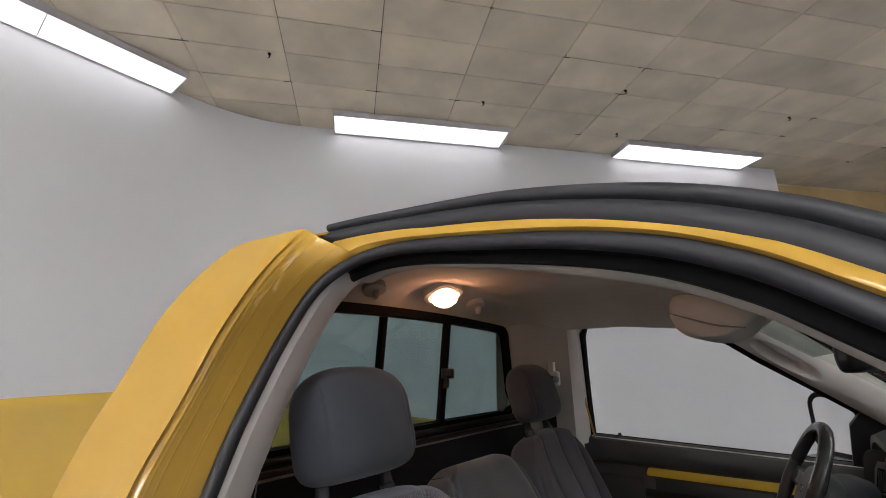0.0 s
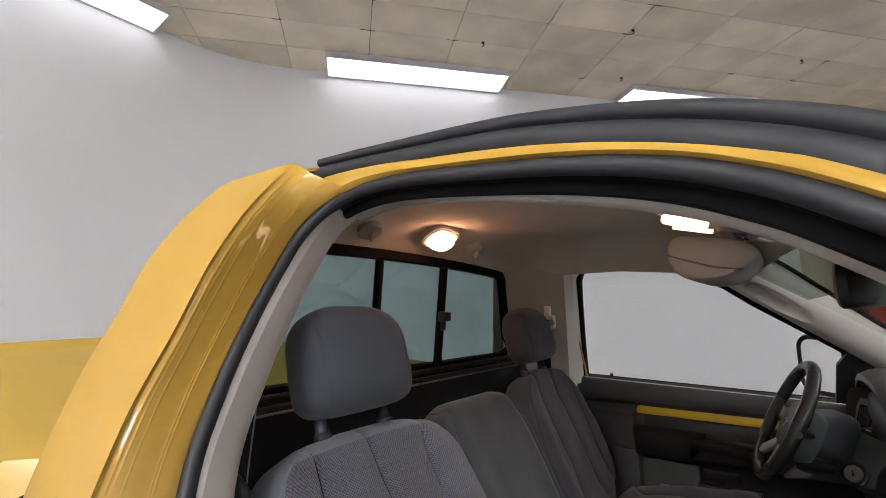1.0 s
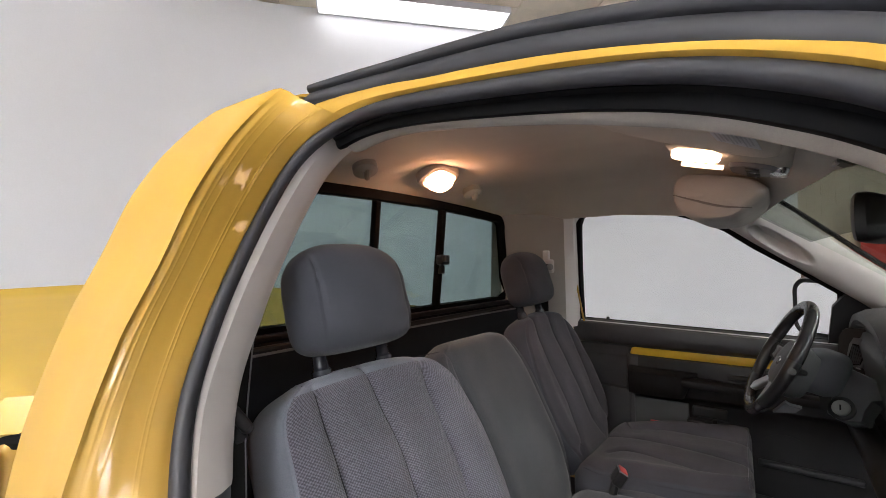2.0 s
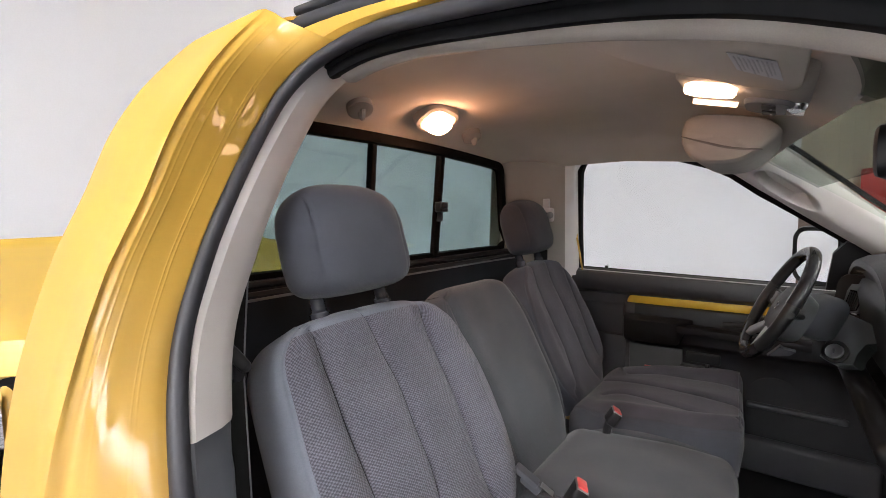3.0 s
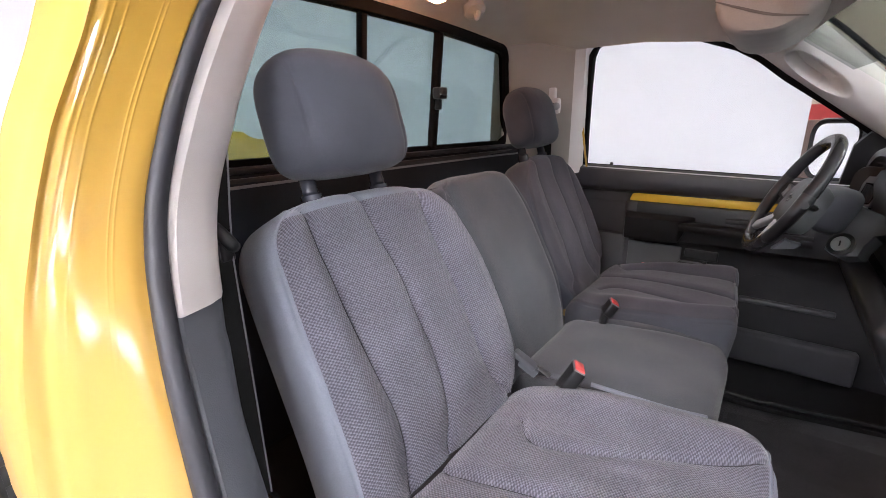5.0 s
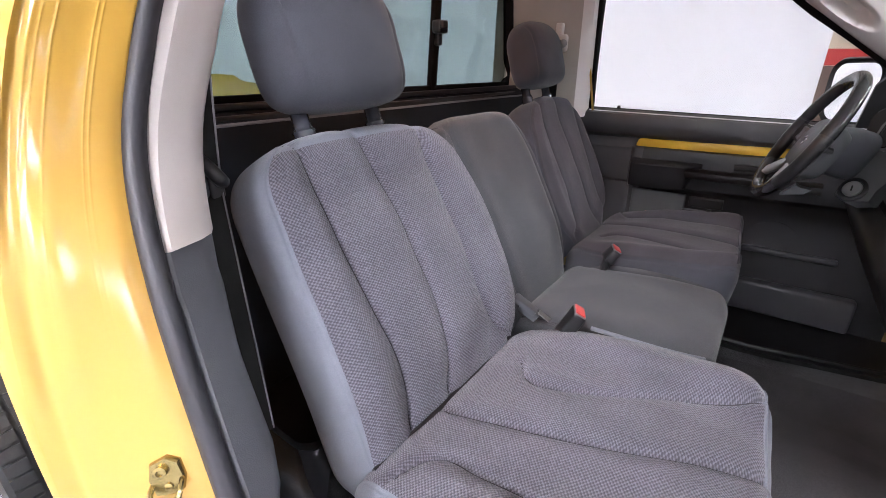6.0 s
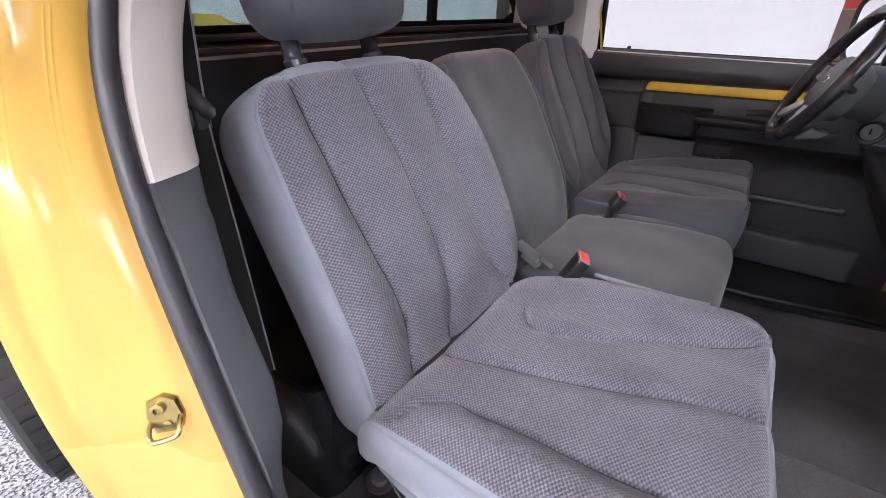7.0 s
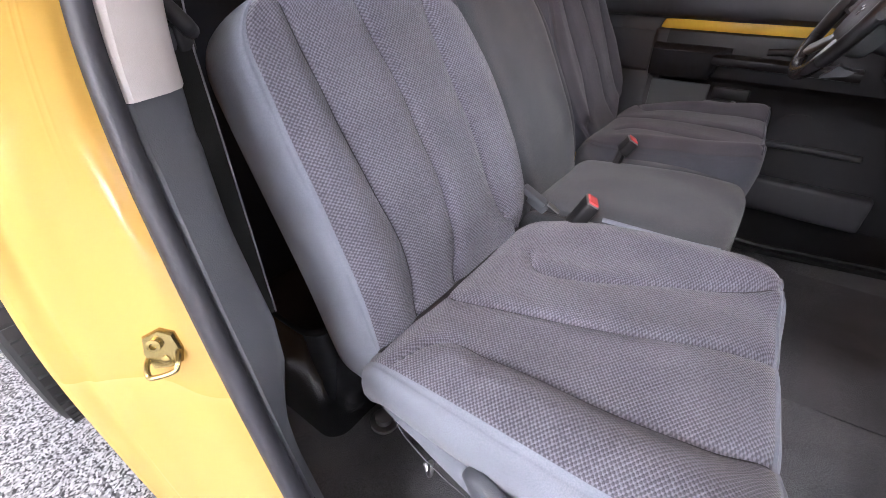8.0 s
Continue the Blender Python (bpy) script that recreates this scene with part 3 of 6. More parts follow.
# curves of the passenger door opening, from the sill up the pillar and forward along the roof
A = [(-0.20, 0.176, 0.62), (-0.27, 0.176, 0.80), (-0.325, 0.178, 0.95), (-0.390, 0.188, 1.09), (-0.452, 0.203, 1.23), (-0.495, 0.225, 1.32), (-0.515, 0.258, 1.40), (-0.530, 0.295, 1.47),
     (-0.547, 0.345, 1.55), (-0.543, 0.388, 1.62), (-0.49, 0.41, 1.657), (-0.39, 0.412, 1.664), (-0.207, 0.397, 1.637), (-0.088, 0.382, 1.61), (-0.009, 0.361, 1.577), (0.055, 0.332, 1.532),
     (0.20, 0.28, 1.42), (0.40, 0.24, 1.25)]
B = [(-0.40, 0.122, 0.62), (-0.42, 0.118, 0.80), (-0.450, 0.110, 0.95), (-0.470, 0.108, 1.09), (-0.485, 0.125, 1.23), (-0.50, 0.155, 1.32), (-0.512, 0.19, 1.40), (-0.52, 0.225, 1.47),
     (-0.525, 0.262, 1.55), (-0.535, 0.312, 1.63), (-0.545, 0.362, 1.695), (-0.548, 0.400, 1.733)]


def quarter_panel():
    """Painted door jamb with pressed creases and a rounded channel, running out into the rear corner of the cab."""
    rows = []
    n = 170
    fs = [0.04 + 0.96 * k / 189 for k in range(190)]
    bell = lambda x, c, w: math.exp(-((x - c) / w) ** 2)

    def step(f):
        crease = 0.00030 * (bell(f, 0.315, 0.012) + 0.8 * bell(f, 0.365, 0.010) + bell(f, 0.685, 0.013) + 0.8 * bell(f, 0.800, 0.013))
        return crease - 0.0005 * math.exp(-((f - 0.525) / 0.15) ** 4) + 0.0005 * bell(f, 0.865, 0.02) - 0.0036 * bell(f, 0.935, 0.045)

    for k in range(n):
        u = 10.25 * k / (n - 1)
        a, b = at(A, u), at(B, u)
        b = b + (b - a) * lerp(u, [4.2, 6.0, 8.8, 10.0], [0.0, 0.13, 0.13, 0.04])
        d = b - a
        nrm = d.cross(at(A, u + 0.08) - at(A, max(0, u - 0.08))).normalized()
        if nrm.dot(Vector((0.5, -1, -0.2))) < 0:
            nrm = -nrm
        soft = lerp(u, [3.6, 6.2, 9.5, 10.2], [0.0, 1.0, 1.0, 0.3])
        row = [a + Vector((-0.012, 0.008, 0)), a + Vector((-0.004, 0.004, 0))]
        low = math.exp(-((u - 0.7) / 0.75) ** 2)
        for f in fs:
            plain = 0.004 * math.sin(math.pi * f) - 0.005 * math.exp(-(f / 0.10) ** 2) - 0.010 * low * bell(f, 0.42, 0.2) - 0.0032 * bell(f, 0.86, 0.06) + 0.0012 * bell(f, 0.62, 0.09)
            row.append(a + d * f + nrm * (step(f) * soft + (1 - soft) * plain))
        t = lerp(u, [0, 4, 8, 10, 11], [0.0, 0.0, 1.0, 1.0, 0.6])
        row += [b + Vector((-0.012, -0.003, 0.001)), b + Vector((-0.05, -0.002, 0.004 * t)), b + Vector((-0.14, 0.002, 0.012 * t)), b + Vector((-0.20, 0.006, 0.018 * t)), b + Vector((-0.25, 0.014, 0.021 * t)), b + Vector((-0.30, 0.028, 0.025 * t)),
                b + Vector((-0.335, 0.046, 0.027 * t)), b + Vector((-0.36, 0.068, 0.03 * t)), b + Vector((-0.378, 0.098, 0.03 * t)), b + Vector((-0.384, 0.125, 0.03 * t))]
        rows.append(row)
    part("rear_quarter_panel", grid(rows), YELLOW, truck, "glossy yellow painted door pillar and rear corner of the cab", sharp=60)


quarter_panel()
part("cab_back_lower", rbox((-0.925, 0.935, 0.88), (0.02, 1.30, 0.78), 0.008), YELLOW, truck)


XF = lambda y: 0.058 - 0.100 * min(1.4, abs(y - 0.935) / 0.5) ** 1.4


def roof():
    """Crowned roof skin; its edge lies on the roof rail ahead of the pillar and rounds down to the rear corner behind it."""
    rows = []
    for x0 in list(np.linspace(-0.935, -0.80, 8)) + list(np.linspace(-0.76, 0.12, 30)):
        row = []
        for v in np.linspace(0, 1, 45):
            w = 1 - abs(2 * v - 1)
            x = min(x0, XF(0.40 + 1.07 * v) + 0.01)
            r = 1 - max(0, (-0.80 - x) / 0.135) ** 2.5 * 0.85
            y0 = spline(x, [-0.94, -0.90, -0.84, -0.78, -0.64, -0.56, -0.50, -0.30, -0.05, 0.12], [0.49, 0.43, 0.39, 0.372, 0.366, 0.395, 0.43, 0.435, 0.41, 0.37])
            ze = spline(x, [-0.95, -0.64, -0.53, -0.40, -0.30, -0.09, 0.065, 0.12], [1.675, 1.692, 1.706, 1.700, 1.688, 1.641, 1.588, 1.563])
            top = 1.815 - 0.5 * max(0, x + 0.35) ** 2
            e = lerp(x, [-0.66, -0.50], [2.0, 1.6])
            row.append((x, y0 + v * (1.87 - 2 * y0), ze + (top - ze) * (1 - (1 - w) ** e) * r))
        rows.append(row)
    part("roof", thick(grid(rows), -0.004), YELLOW, truck, "glossy yellow painted cab roof")


roof()


def seals():
    rail = [(-0.548, 0.418, 1.708), (-0.47, 0.424, 1.705), (-0.39, 0.426, 1.698), (-0.29, 0.422, 1.686), (-0.20, 0.413, 1.670), (-0.09, 0.398, 1.640), (-0.003, 0.378, 1.604), (0.065, 0.353, 1.559), (0.20, 0.30, 1.446), (0.40, 0.25, 1.262)]
    path = smooth_path(rail, 60)
    # a slim lobe over a fat one with a deep groove between them, thicker towards the windshield
    arc = lambda cy, cz, r, a0, a1, n: [(cy + r * math.cos(radians(a0 + (a1 - a0) * k / n)), cz + r * math.sin(radians(a0 + (a1 - a0) * k / n))) for k in range(n + 1)]
    lobes = [(0.014, 0.022)] + arc(0.002, 0.0165, 0.0085, 70, 235, 10) + [(-0.0025, 0.0088)] + arc(-0.004, -0.0075, 0.0160, 118, 290, 16) + [(0.015, -0.020)]

    def profile(s):
        g = 0.74 + 0.20 * min(1, s * 2.2)
        return [(a * g, b * g) for a, b in lobes]

    part("roof_rail_seal", sweep(path, profile, lambda p: Vector((0.0, 1, 0.3))), RUBBER, truck, "thick black rubber seal along the roof rail", sharp=50)
    under = [p + Vector((0, 0.006, -0.0175 - 0.0035 * min(1, i / 25))) for i, p in enumerate(path[2:])]
    part("seal_lip", sweep(under, ring(0.0026, 8), (0, 1, 0.3)), RUBBER_DARK, truck)
    # yellow flange between the seals
    rows = []
    for k in range(60):
        u = 9.25 + 7.75 * k / 59
        a = at(A, u)
        h = lerp(u, [9.25, 10.3, 11.3], [0.062, 0.056, 0.026])
        rows.append([a + Vector((0, y, z)) for y, z in ((0.014, 0.002), (0.004, 0.002), (-0.003, 0.15 * h + 0.002), (-0.002, 0.4 * h), (0.003, 0.65 * h), (0.010, 0.85 * h), (0.022, h))])
    part("roof_side_flange", grid(rows), YELLOW, truck, "yellow painted flange under the roof rail")
    # door-opening weatherstrip all round
    path = [at(A, 17.0 * k / 139) for k in range(140)]
    into = lambda p: Vector((-0.1, 1, 0)) if p.z < 1.5 else Vector((0.1, 0.6, -0.8))
    prof = [(0.0165, 0.0), (0.0145, 0.006), (0.009, 0.0095), (0.003, 0.009), (-0.001, 0.005), (-0.001, -0.005), (0.003, -0.009), (0.009, -0.0095), (0.0145, -0.006)]
    part("door_weatherstrip", sweep(path, prof, into), RUBBER, truck, "slate black rubber weatherstrip round the door opening", sharp=60)
    # ribbed inner strip along the roof
    path = [at(A, 9.75 + 7.2 * k / 69) + Vector((0.002, 0.026, lerp(k, [0, 12, 40], [-0.013, -0.015, -0.019]))) for k in range(70)]
    ribs = [(0.016, 0.009), (-0.001, 0.011), (-0.007, 0.007), (-0.004, 0.003), (-0.008, -0.001), (-0.008, -0.007), (-0.003, -0.010), (0.016, -0.009)]

    def ribbed(s):
        g = lerp(s, [0, 0.15, 0.55], [1.0, 1.1, 1.25])
        return [(a, b * g) for a, b in ribs]

    part("inner_weatherstrip", sweep(path, ribbed, lambda p: Vector((0, 1, 0.5))), RUBBER_INNER, truck, "matt black ribbed inner door seal", sharp=50)


    # taupe edge of the headliner inboard of the strip
    rows = []
    for k in range(70):
        u = 9.85 + 7.0 * k / 69
        a = at(A, u) + Vector((0, 0, lerp(k, [0, 12, 28, 40], [0.0, -0.003, -0.012, -0.014])))
        rows.append([a + Vector((0.0, 0.034, -0.012)), a + Vector((0.0, 0.040, -0.020)), a + Vector((0, 0.050, -0.024)), a + Vector((0, 0.064, -0.021)), a + Vector((0, 0.078, -0.012)), a + Vector((0, 0.088, 0.002)), a + Vector((0, 0.092, 0.030))])
    part("headliner_edge", grid(rows), TRIM_EDGE, truck, "smooth taupe edge of the headliner")


TRIM_EDGE = mat("taupe_edge_trim", (0.42, 0.385, 0.35), rough=0.7, var=0.04, grain=0.04, grain_scale=700)
seals()


def pillar_trim():
    def row(u):
        a = at(A, u)
        g = lerp(u, [0, 2.0, 2.25, 2.5, 2.7, 3.3, 4, 6, 9, 9.6, 10.1], [0.3, 0.3, 0.4, 0.8, 0.9, 0.85, 1.0, 1.25, 1.35, 1.3, 1.15])
        e = lerp(u, [0, 4.1, 6, 10], [0.002, 0.003, 0.008, 0.014])
        return [a + Vector((-0.010, 0.012, 0)), a + Vector((-0.004, 0.015, 0)), a + Vector((0.001, 0.018, 0)), a + Vector((0.002, 0.018 + e * g, 0)), a + Vector((-0.010, 0.018 + 0.032 * g, -0.001)),
                a + Vector((-0.022, 0.018 + 0.047 * g, -0.002)), a + Vector((-0.034, 0.018 + 0.054 * g, -0.002)), a + Vector((-0.06, 0.018 + 0.060 * g, -0.002)), a + Vector((-0.14, 0.018 + 0.066 * g, 0))]
    light = [row(4.1 + 6.0 * k / 54) for k in range(55)]
    part("upper_pillar_trim", grid(light), TRIM_LIGHT, truck, "light taupe plastic door-pillar trim", sharp=25)
    dark = [[p + (Vector((-0.004, 0.0, 0)) if k > 40 else Vector((0, 0, 0))) for p in row(4.09 * k / 44)] for k in range(45)]
    part("lower_pillar_trim", grid(dark), TRIM_LOWER, truck, "dark slate plastic lower pillar trim", sharp=25)


pillar_trim()


def headliner():
    rows = []
    edge = lambda x: lerp(x, [-0.9, -0.43, -0.2, -0.085, -0.013, 0.05, 0.12, 0.25], [1.625, 1.625, 1.602, 1.572, 1.538, 1.508, 1.47, 1.38])
    for s in np.linspace(0, 1, 34):
        x = -0.845 + 0.930 * s
        row = []
        for v in np.linspace(-1, 1, 35):
            w = abs(v)
            y = 0.935 + v * (0.49 if v < 0 else 0.615)
            xx = -0.845 + s * (XF(y) + 0.845) if v > 0 else x + 0.16 * s ** 3 * min(1, -2.5 * v)
            top = 1.715 - 0.06 * max(0, (-0.68 - x) / 0.16) ** 1.5 - 1.30 * max(0, max(x, xx) + 0.20) ** 2
            row.append((xx, y, top - (top - edge(xx) - (0.030 if v < 0 else 0)) * w ** 5))
        rows.append(row)
    part("headliner", thick(grid(rows), 0.004), HEADLINER, truck, "taupe cloth headliner")


headliner()

REAR_X = lambda z: -0.830 - 0.128 * (1.625 - z)
RW = lambda y, z, d=0.0: Vector((REAR_X(z) + d, y, z))


def rear_window():
    """Sliding rear window: tinted panes in a black frame that narrows and arches towards the roof, with a latch."""
    def outline(grow, d=0.0):
        top = lambda y: 1.629 - 0.062 * (y - 0.88) ** 2 + 0.95 * grow
        zb = 1.338 - 1.25 * grow
        right = lambda z: 1.492 - 0.285 * (z - 1.344) + 1.3 * grow
        left = lambda z: 1.87 - right(z)
        r, pts = 0.030 + grow, []
        yr, yl = right(top(1.42)), left(top(1.42))
        for k in range(7):
            a = radians(15 * k)
            pts.append((yr - r + r * math.sin(radians(90) - a), top(yr - r) - r + r * math.sin(a)))
        pts += [(y, top(y)) for y in np.linspace(yr - r - 0.05, yl + r + 0.05, 16)]
        for k in range(7):
            a = radians(15 * k)
            pts.append((yl + r - r * math.sin(a), top(yl + r) - r + r * math.cos(a)))
        pts += [(left(zb + 0.02), zb + 0.02), (left(zb) + 0.02, zb)] + [(y, zb) for y in np.linspace(left(zb) + 0.10, right(zb) - 0.10, 6)] + [(right(zb) - 0.02, zb), (right(zb + 0.02), zb + 0.02)]
        return [RW(y, z, d) for y, z in pts]

    win = part("rear_window", frame_of(outline(0.024), outline(0.0), 0.022, (1, 0, 0.1)), RUBBER_DARK, truck, "sliding rear window in a black frame")
    part("pane", plate(outline(0.006, 0.006), 0.004, (1, 0, 0.1)), GLASS_REAR, win, "green tinted glass").visible_shadow = False
    for y, w in ((0.801, 0.017), (1.069, 0.022)):
        bar = [RW(y + 0.03 * (1.48 - z), z, 0.018) for z in np.linspace(1.332, 1.626, 6)]
        part("window_bar", sweep(bar, rounded(w, 0.020, 0.004, 2), (0, 1, 0)), RUBBER_DARK, win)
    latch = merge(rbox(RW(1.067, 1.478, 0.036), (0.026, 0.038, 0.030), 0.007), rbox(RW(1.069, 1.452, 0.03), (0.016, 0.018, 0.032), 0.004), rbox(RW(1.060, 1.482, 0.052), (0.014, 0.022, 0.020), 0.005))
    part("latch", latch, TRIM_BLACK, win, "black plastic window latch")
    part("lower_track", merge(rbox(RW(0.935, 1.322, 0.03), (0.03, 1.16, 0.012), 0.004), rbox(RW(0.935, 1.303, 0.05), (0.02, 1.18, 0.014), 0.004)), TRIM_BLACK, win)


rear_window()


BACK_TRIM = mat("charcoal_back_panel", (0.013, 0.016, 0.021), rough=0.6, var=0.12, bump=0.15, bump_scale=700, spec=0.15)


def back_panel():
    rows = []
    for z, d in ((1.335, -0.02), (1.318, 0.03), (1.30, 0.055), (1.27, 0.062), (1.20, 0.058), (1.10, 0.05), (0.90, 0.05), (0.60, 0.05)):
        rows.append([(REAR_X(1.30) + d + 0.03 * abs(v) ** 6, 0.935 + v * 0.66, z) for v in np.linspace(-1, 1, 21)])
    part("cab_back_trim", thick(grid(rows), -0.004), BACK_TRIM, truck, "dark grey plastic panel below the rear window")
    bow = lambda y: 0.03 * abs((y - 0.935) / 0.66) ** 6
    for name, dx, z, r in (("panel_ledge", 0.0575, 1.2955, 0.0035), ("window_track", 0.026, 1.3185, 0.0025)):
        part(name, sweep([Vector((REAR_X(1.30) + dx + bow(y), y, z)) for y in np.linspace(0.30, 1.57, 24)], rounded(2 * r, 2 * r, 0.6 * r, 2), (1, 0, 0)), VENT_GREY, truck, "pale grey ledge under the rear window")


back_panel()


def cab_floor():
    rows = [[(x, y, 0.60 + 0.03 * math.exp(-((y - 0.935) / 0.2) ** 2) * 3 + 0.005 * noise.noise(Vector((x * 6, y * 6, 0)))) for y in np.linspace(0.20, 1.74, 30)] for x in np.linspace(-0.85, 0.75, 30)]
    part("carpet", thick(grid(rows), -0.01), CARPET, truck, "charcoal cut-pile carpet on the cab floor")
    rows = [[(x, y, 0.66 + (0.02 if 0.1 < s < 0.9 else 0.0)) for s, y in zip(np.linspace(0, 1, 9), np.linspace(0.10, 0.215, 9))] for x in np.linspace(-0.30, 0.75, 12)]
    part("sill", thick(grid(rows), -0.02), TRIM_DARK, truck, "dark plastic door sill")
    part("rocker", rbox((0.15, 0.13, 0.56), (1.2, 0.14, 0.18), 0.03), YELLOW, truck)
    part("cab_side_outer", rbox((-0.1, 1.80, 0.72), (1.6, 0.06, 0.5), 0.02), YELLOW, truck)
    mat_bm = merge(thick(grid([[(x, y, 0.632) for y in np.linspace(1.435 + 0.20 * max(0, x), 1.715, 8)] for x in np.linspace(-0.10, 0.70, 12)]), 0.012), sweep([Vector((x, 1.440 + 0.20 * max(0, x), 0.646)) for x in np.linspace(-0.09, 0.69, 10)], ring(0.006, 8), (0, 0, 1)))
    part("driver_mat", mat_bm, TRIM_BLACK, truck, "black rubber mat in the driver's footwell")
    part("firewall", rbox((0.80, 0.935, 0.85), (0.04, 1.6, 0.62), 0.01), TRIM_BLACK, truck)


cab_floor()


def driver_side():
    # rear pillar trim
    rows = []
    for z in np.linspace(1.22, 1.66, 16):
        f = (z - 1.245) / (1.63 - 1.245)
        L = lambda a, b: a + (b - a) * f
        rows.append([(L(-0.90, -0.86), L(1.47, 1.43), z), (L(-0.85, -0.83), L(1.505, 1.46), z), (L(-0.78, -0.77), L(1.545, 1.495), z), (L(-0.715, -0.69), L(1.582, 1.525), z), (L(-0.66, -0.63), L(1.625, 1.545), z), (L(-0.64, -0.602), L(1.665, 1.563), z), (L(-0.637, -0.597), L(1.71, 1.60), z)])
    # darker taupe than the door trim stands in for the shade in this corner
    part("driver_pillar_trim", thick(grid([r[:5] for r in rows]), -0.004), TRIM_TAN, truck, "moulded corner trim behind the driver's door, darkened to taupe for its shade")
    part("door_opening_trim", thick(grid([r[4:] for r in rows]), -0.004), TRIM_LIGHT, truck, "light edge trim of the driver's door opening")
    anchor = part("belt_anchor", merge(rbox((-0.685, 1.525, 1.452), (0.045, 0.022, 0.05), 0.01), rbox((-0.69, 1.525, 1.492), (0.022, 0.02, 0.035), 0.005)), TRIM_LIGHT, truck, "cream plastic shoulder-belt anchor")
    part("anchor_bolt", lathe([(0.012, 0), (0.012, 0.014), (0.006, 0.018)], (-0.672, 1.515, 1.45), (0.4, -1, 0), 12), STEEL, anchor)
    part("shoulder_belt", grid([[(-0.70 + dx, 1.512 - 0.0 * i, z) for dx in (-0.02, 0.02)] for i, z in enumerate(np.linspace(1.46, 0.9, 8))]), BELT, anchor)
    # the door
    door = part("driver_door", door_panel(), [DOOR_VINYL, DOOR_BLACK], truck, "closed driver's door with dark grey trim panel")
    strip = [Vector((x, 1.722, spline(x, [-0.466, -0.44, -0.2, 0.1], [1.129, 1.127, 1.126, 1.130]))) for x in list(np.linspace(-0.4575, -0.425, 9)) + list(np.linspace(-0.40, 0.10, 18))]
    rows = []
    for p in strip:
        h = 0.006 + 0.030 * math.sqrt(max(0, 1 - (1 - min(1, (p.x + 0.4580) / 0.024)) ** 2))
        rows.append([p + Vector((0, 0.012, 0.0)), p + Vector((0, -0.004, 0.002)), p + Vector((0, -0.008, 0.5 * h)), p + Vector((0, -0.004, h - 0.002)), p + Vector((0, 0.012, h))])
    part("trim_strip", grid(rows), YELLOW_TRIM, door, "yellow painted inlay strip")
    part("lock_bezel", lathe([(0.020, 0.0), (0.020, 0.004), (0.016, 0.006), (0.011, 0.001)], (-0.545, 1.699, 1.222), (0, -1, 0.3), 24), DOOR_BLACK, door)
    part("lock_button", merge(rbox((-0.541, 1.702, 1.225), (0.006, 0.014, 0.026), 0.002), lathe([(0.006, 0), (0.006, 0.022), (0.004, 0.024)], (-0.535, 1.72, 1.235), (0, 0, 1), 10)), TRIM_BLACK, door)
    part("armrest", armrest(), DOOR_BLACK, door, "black padded armrest with a stepped top")
    part("pull_bar", pull_bar(), DOOR_BLACK, door, "black door pull")
    part("map_pocket", merge(rbox((-0.195, 1.715, 0.925), (0.17, 0.03, 0.022), 0.006), rbox((-0.2, 1.712, 0.94), (0.012, 0.02, 0.012), 0.003)), TRIM_BLACK, door)
    lower_door(door)
    part("reflector", rbox((-0.36, 1.714, 0.900), (0.07, 0.008, 0.014), 0.003), RED_BUTTON, door)
    # window: opening outline on the leaning glass plane
    YD = lambda z: 1.722 - (z - 1.24) * 0.325
    W = lambda pts, d=0.0: [Vector((x, YD(z) + d, z)) for x, z in pts]
    inner = [(-0.628, 1.238), (-0.618, 1.36), (-0.603, 1.50), (-0.590, 1.60), (-0.578, 1.625), (-0.555, 1.640), (-0.50, 1.643), (-0.40, 1.637), (-0.296, 1.622), (-0.20, 1.588), (-0.147, 1.558), (-0.078, 1.503), (0.009, 1.443), (0.10, 1.378), (0.20, 1.30), (0.22, 1.225), (0.0, 1.228), (-0.3, 1.233)]
    outer = [(x - 0.022 if i < 4 else x, z + (0.018 if 4 <= i <= 14 else (0 if i < 4 else -0.03))) for i, (x, z) in enumerate(inner)]
    part("window_frame", frame_of(W(outer, 0.02), W(inner, 0.02), 0.03, (0, -1, -0.2)), RUBBER_DARK, door)
    part("window_glass", plate(W([(x * 1.0, z) for x, z in inner], 0.028), 0.004, (0, 1, 0.2)), GLASS_CLEAR, door, "clear raised side glass").visible_shadow = False
    edge, lip = [], []
    for x in np.linspace(-0.63, 0.22, 18):
        z = lerp(x, [-0.63, -0.36, 0.22], [1.2440, 1.2365, 1.2215])
        edge.append([(x, 1.698, z - 0.002), (x, 1.700, z), (x, 1.715, z + 0.0025), (x, 1.717, z + 0.001)])
        lip.append([(x, 1.716, z), (x, 1.716, z + 0.006), (x, 1.722, z + 0.009), (x, 1.726, z + 0.006)])
    # pale matt colour stands in for the wall's reflection in a chrome strip
    part("sill_moulding", grid(edge), SILL_PALE, door, "bright window sill moulding", sharp=20)
    part("sill_seal", grid(lip), RUBBER_DARK, door, "black glass wiping seal")
    part("door_edge", sweep([Vector((-0.655, 1.71 - 0.3 * (z - 1.24), z)) for z in np.linspace(0.7, 1.60, 12)], rounded(0.012, 0.05, 0.004, 2), (1, 0, 0)), YELLOW, door, "thin yellow painted door edge")
    part("door_edge", sweep([Vector(p) for p in ((-0.637, 1.655, 1.43), (-0.624, 1.655, 1.359), (-0.612, 1.655, 1.293), (-0.603, 1.655, 1.245))], rounded(0.007, 0.007, 0.003, 2), (1, 0, 0)), YELLOW, door, "thin yellow painted door edge")
    # mirror outside
    mir = part("door_mirror", mirror_shell(), TRIM_BLACK, truck, "black folding door mirror")
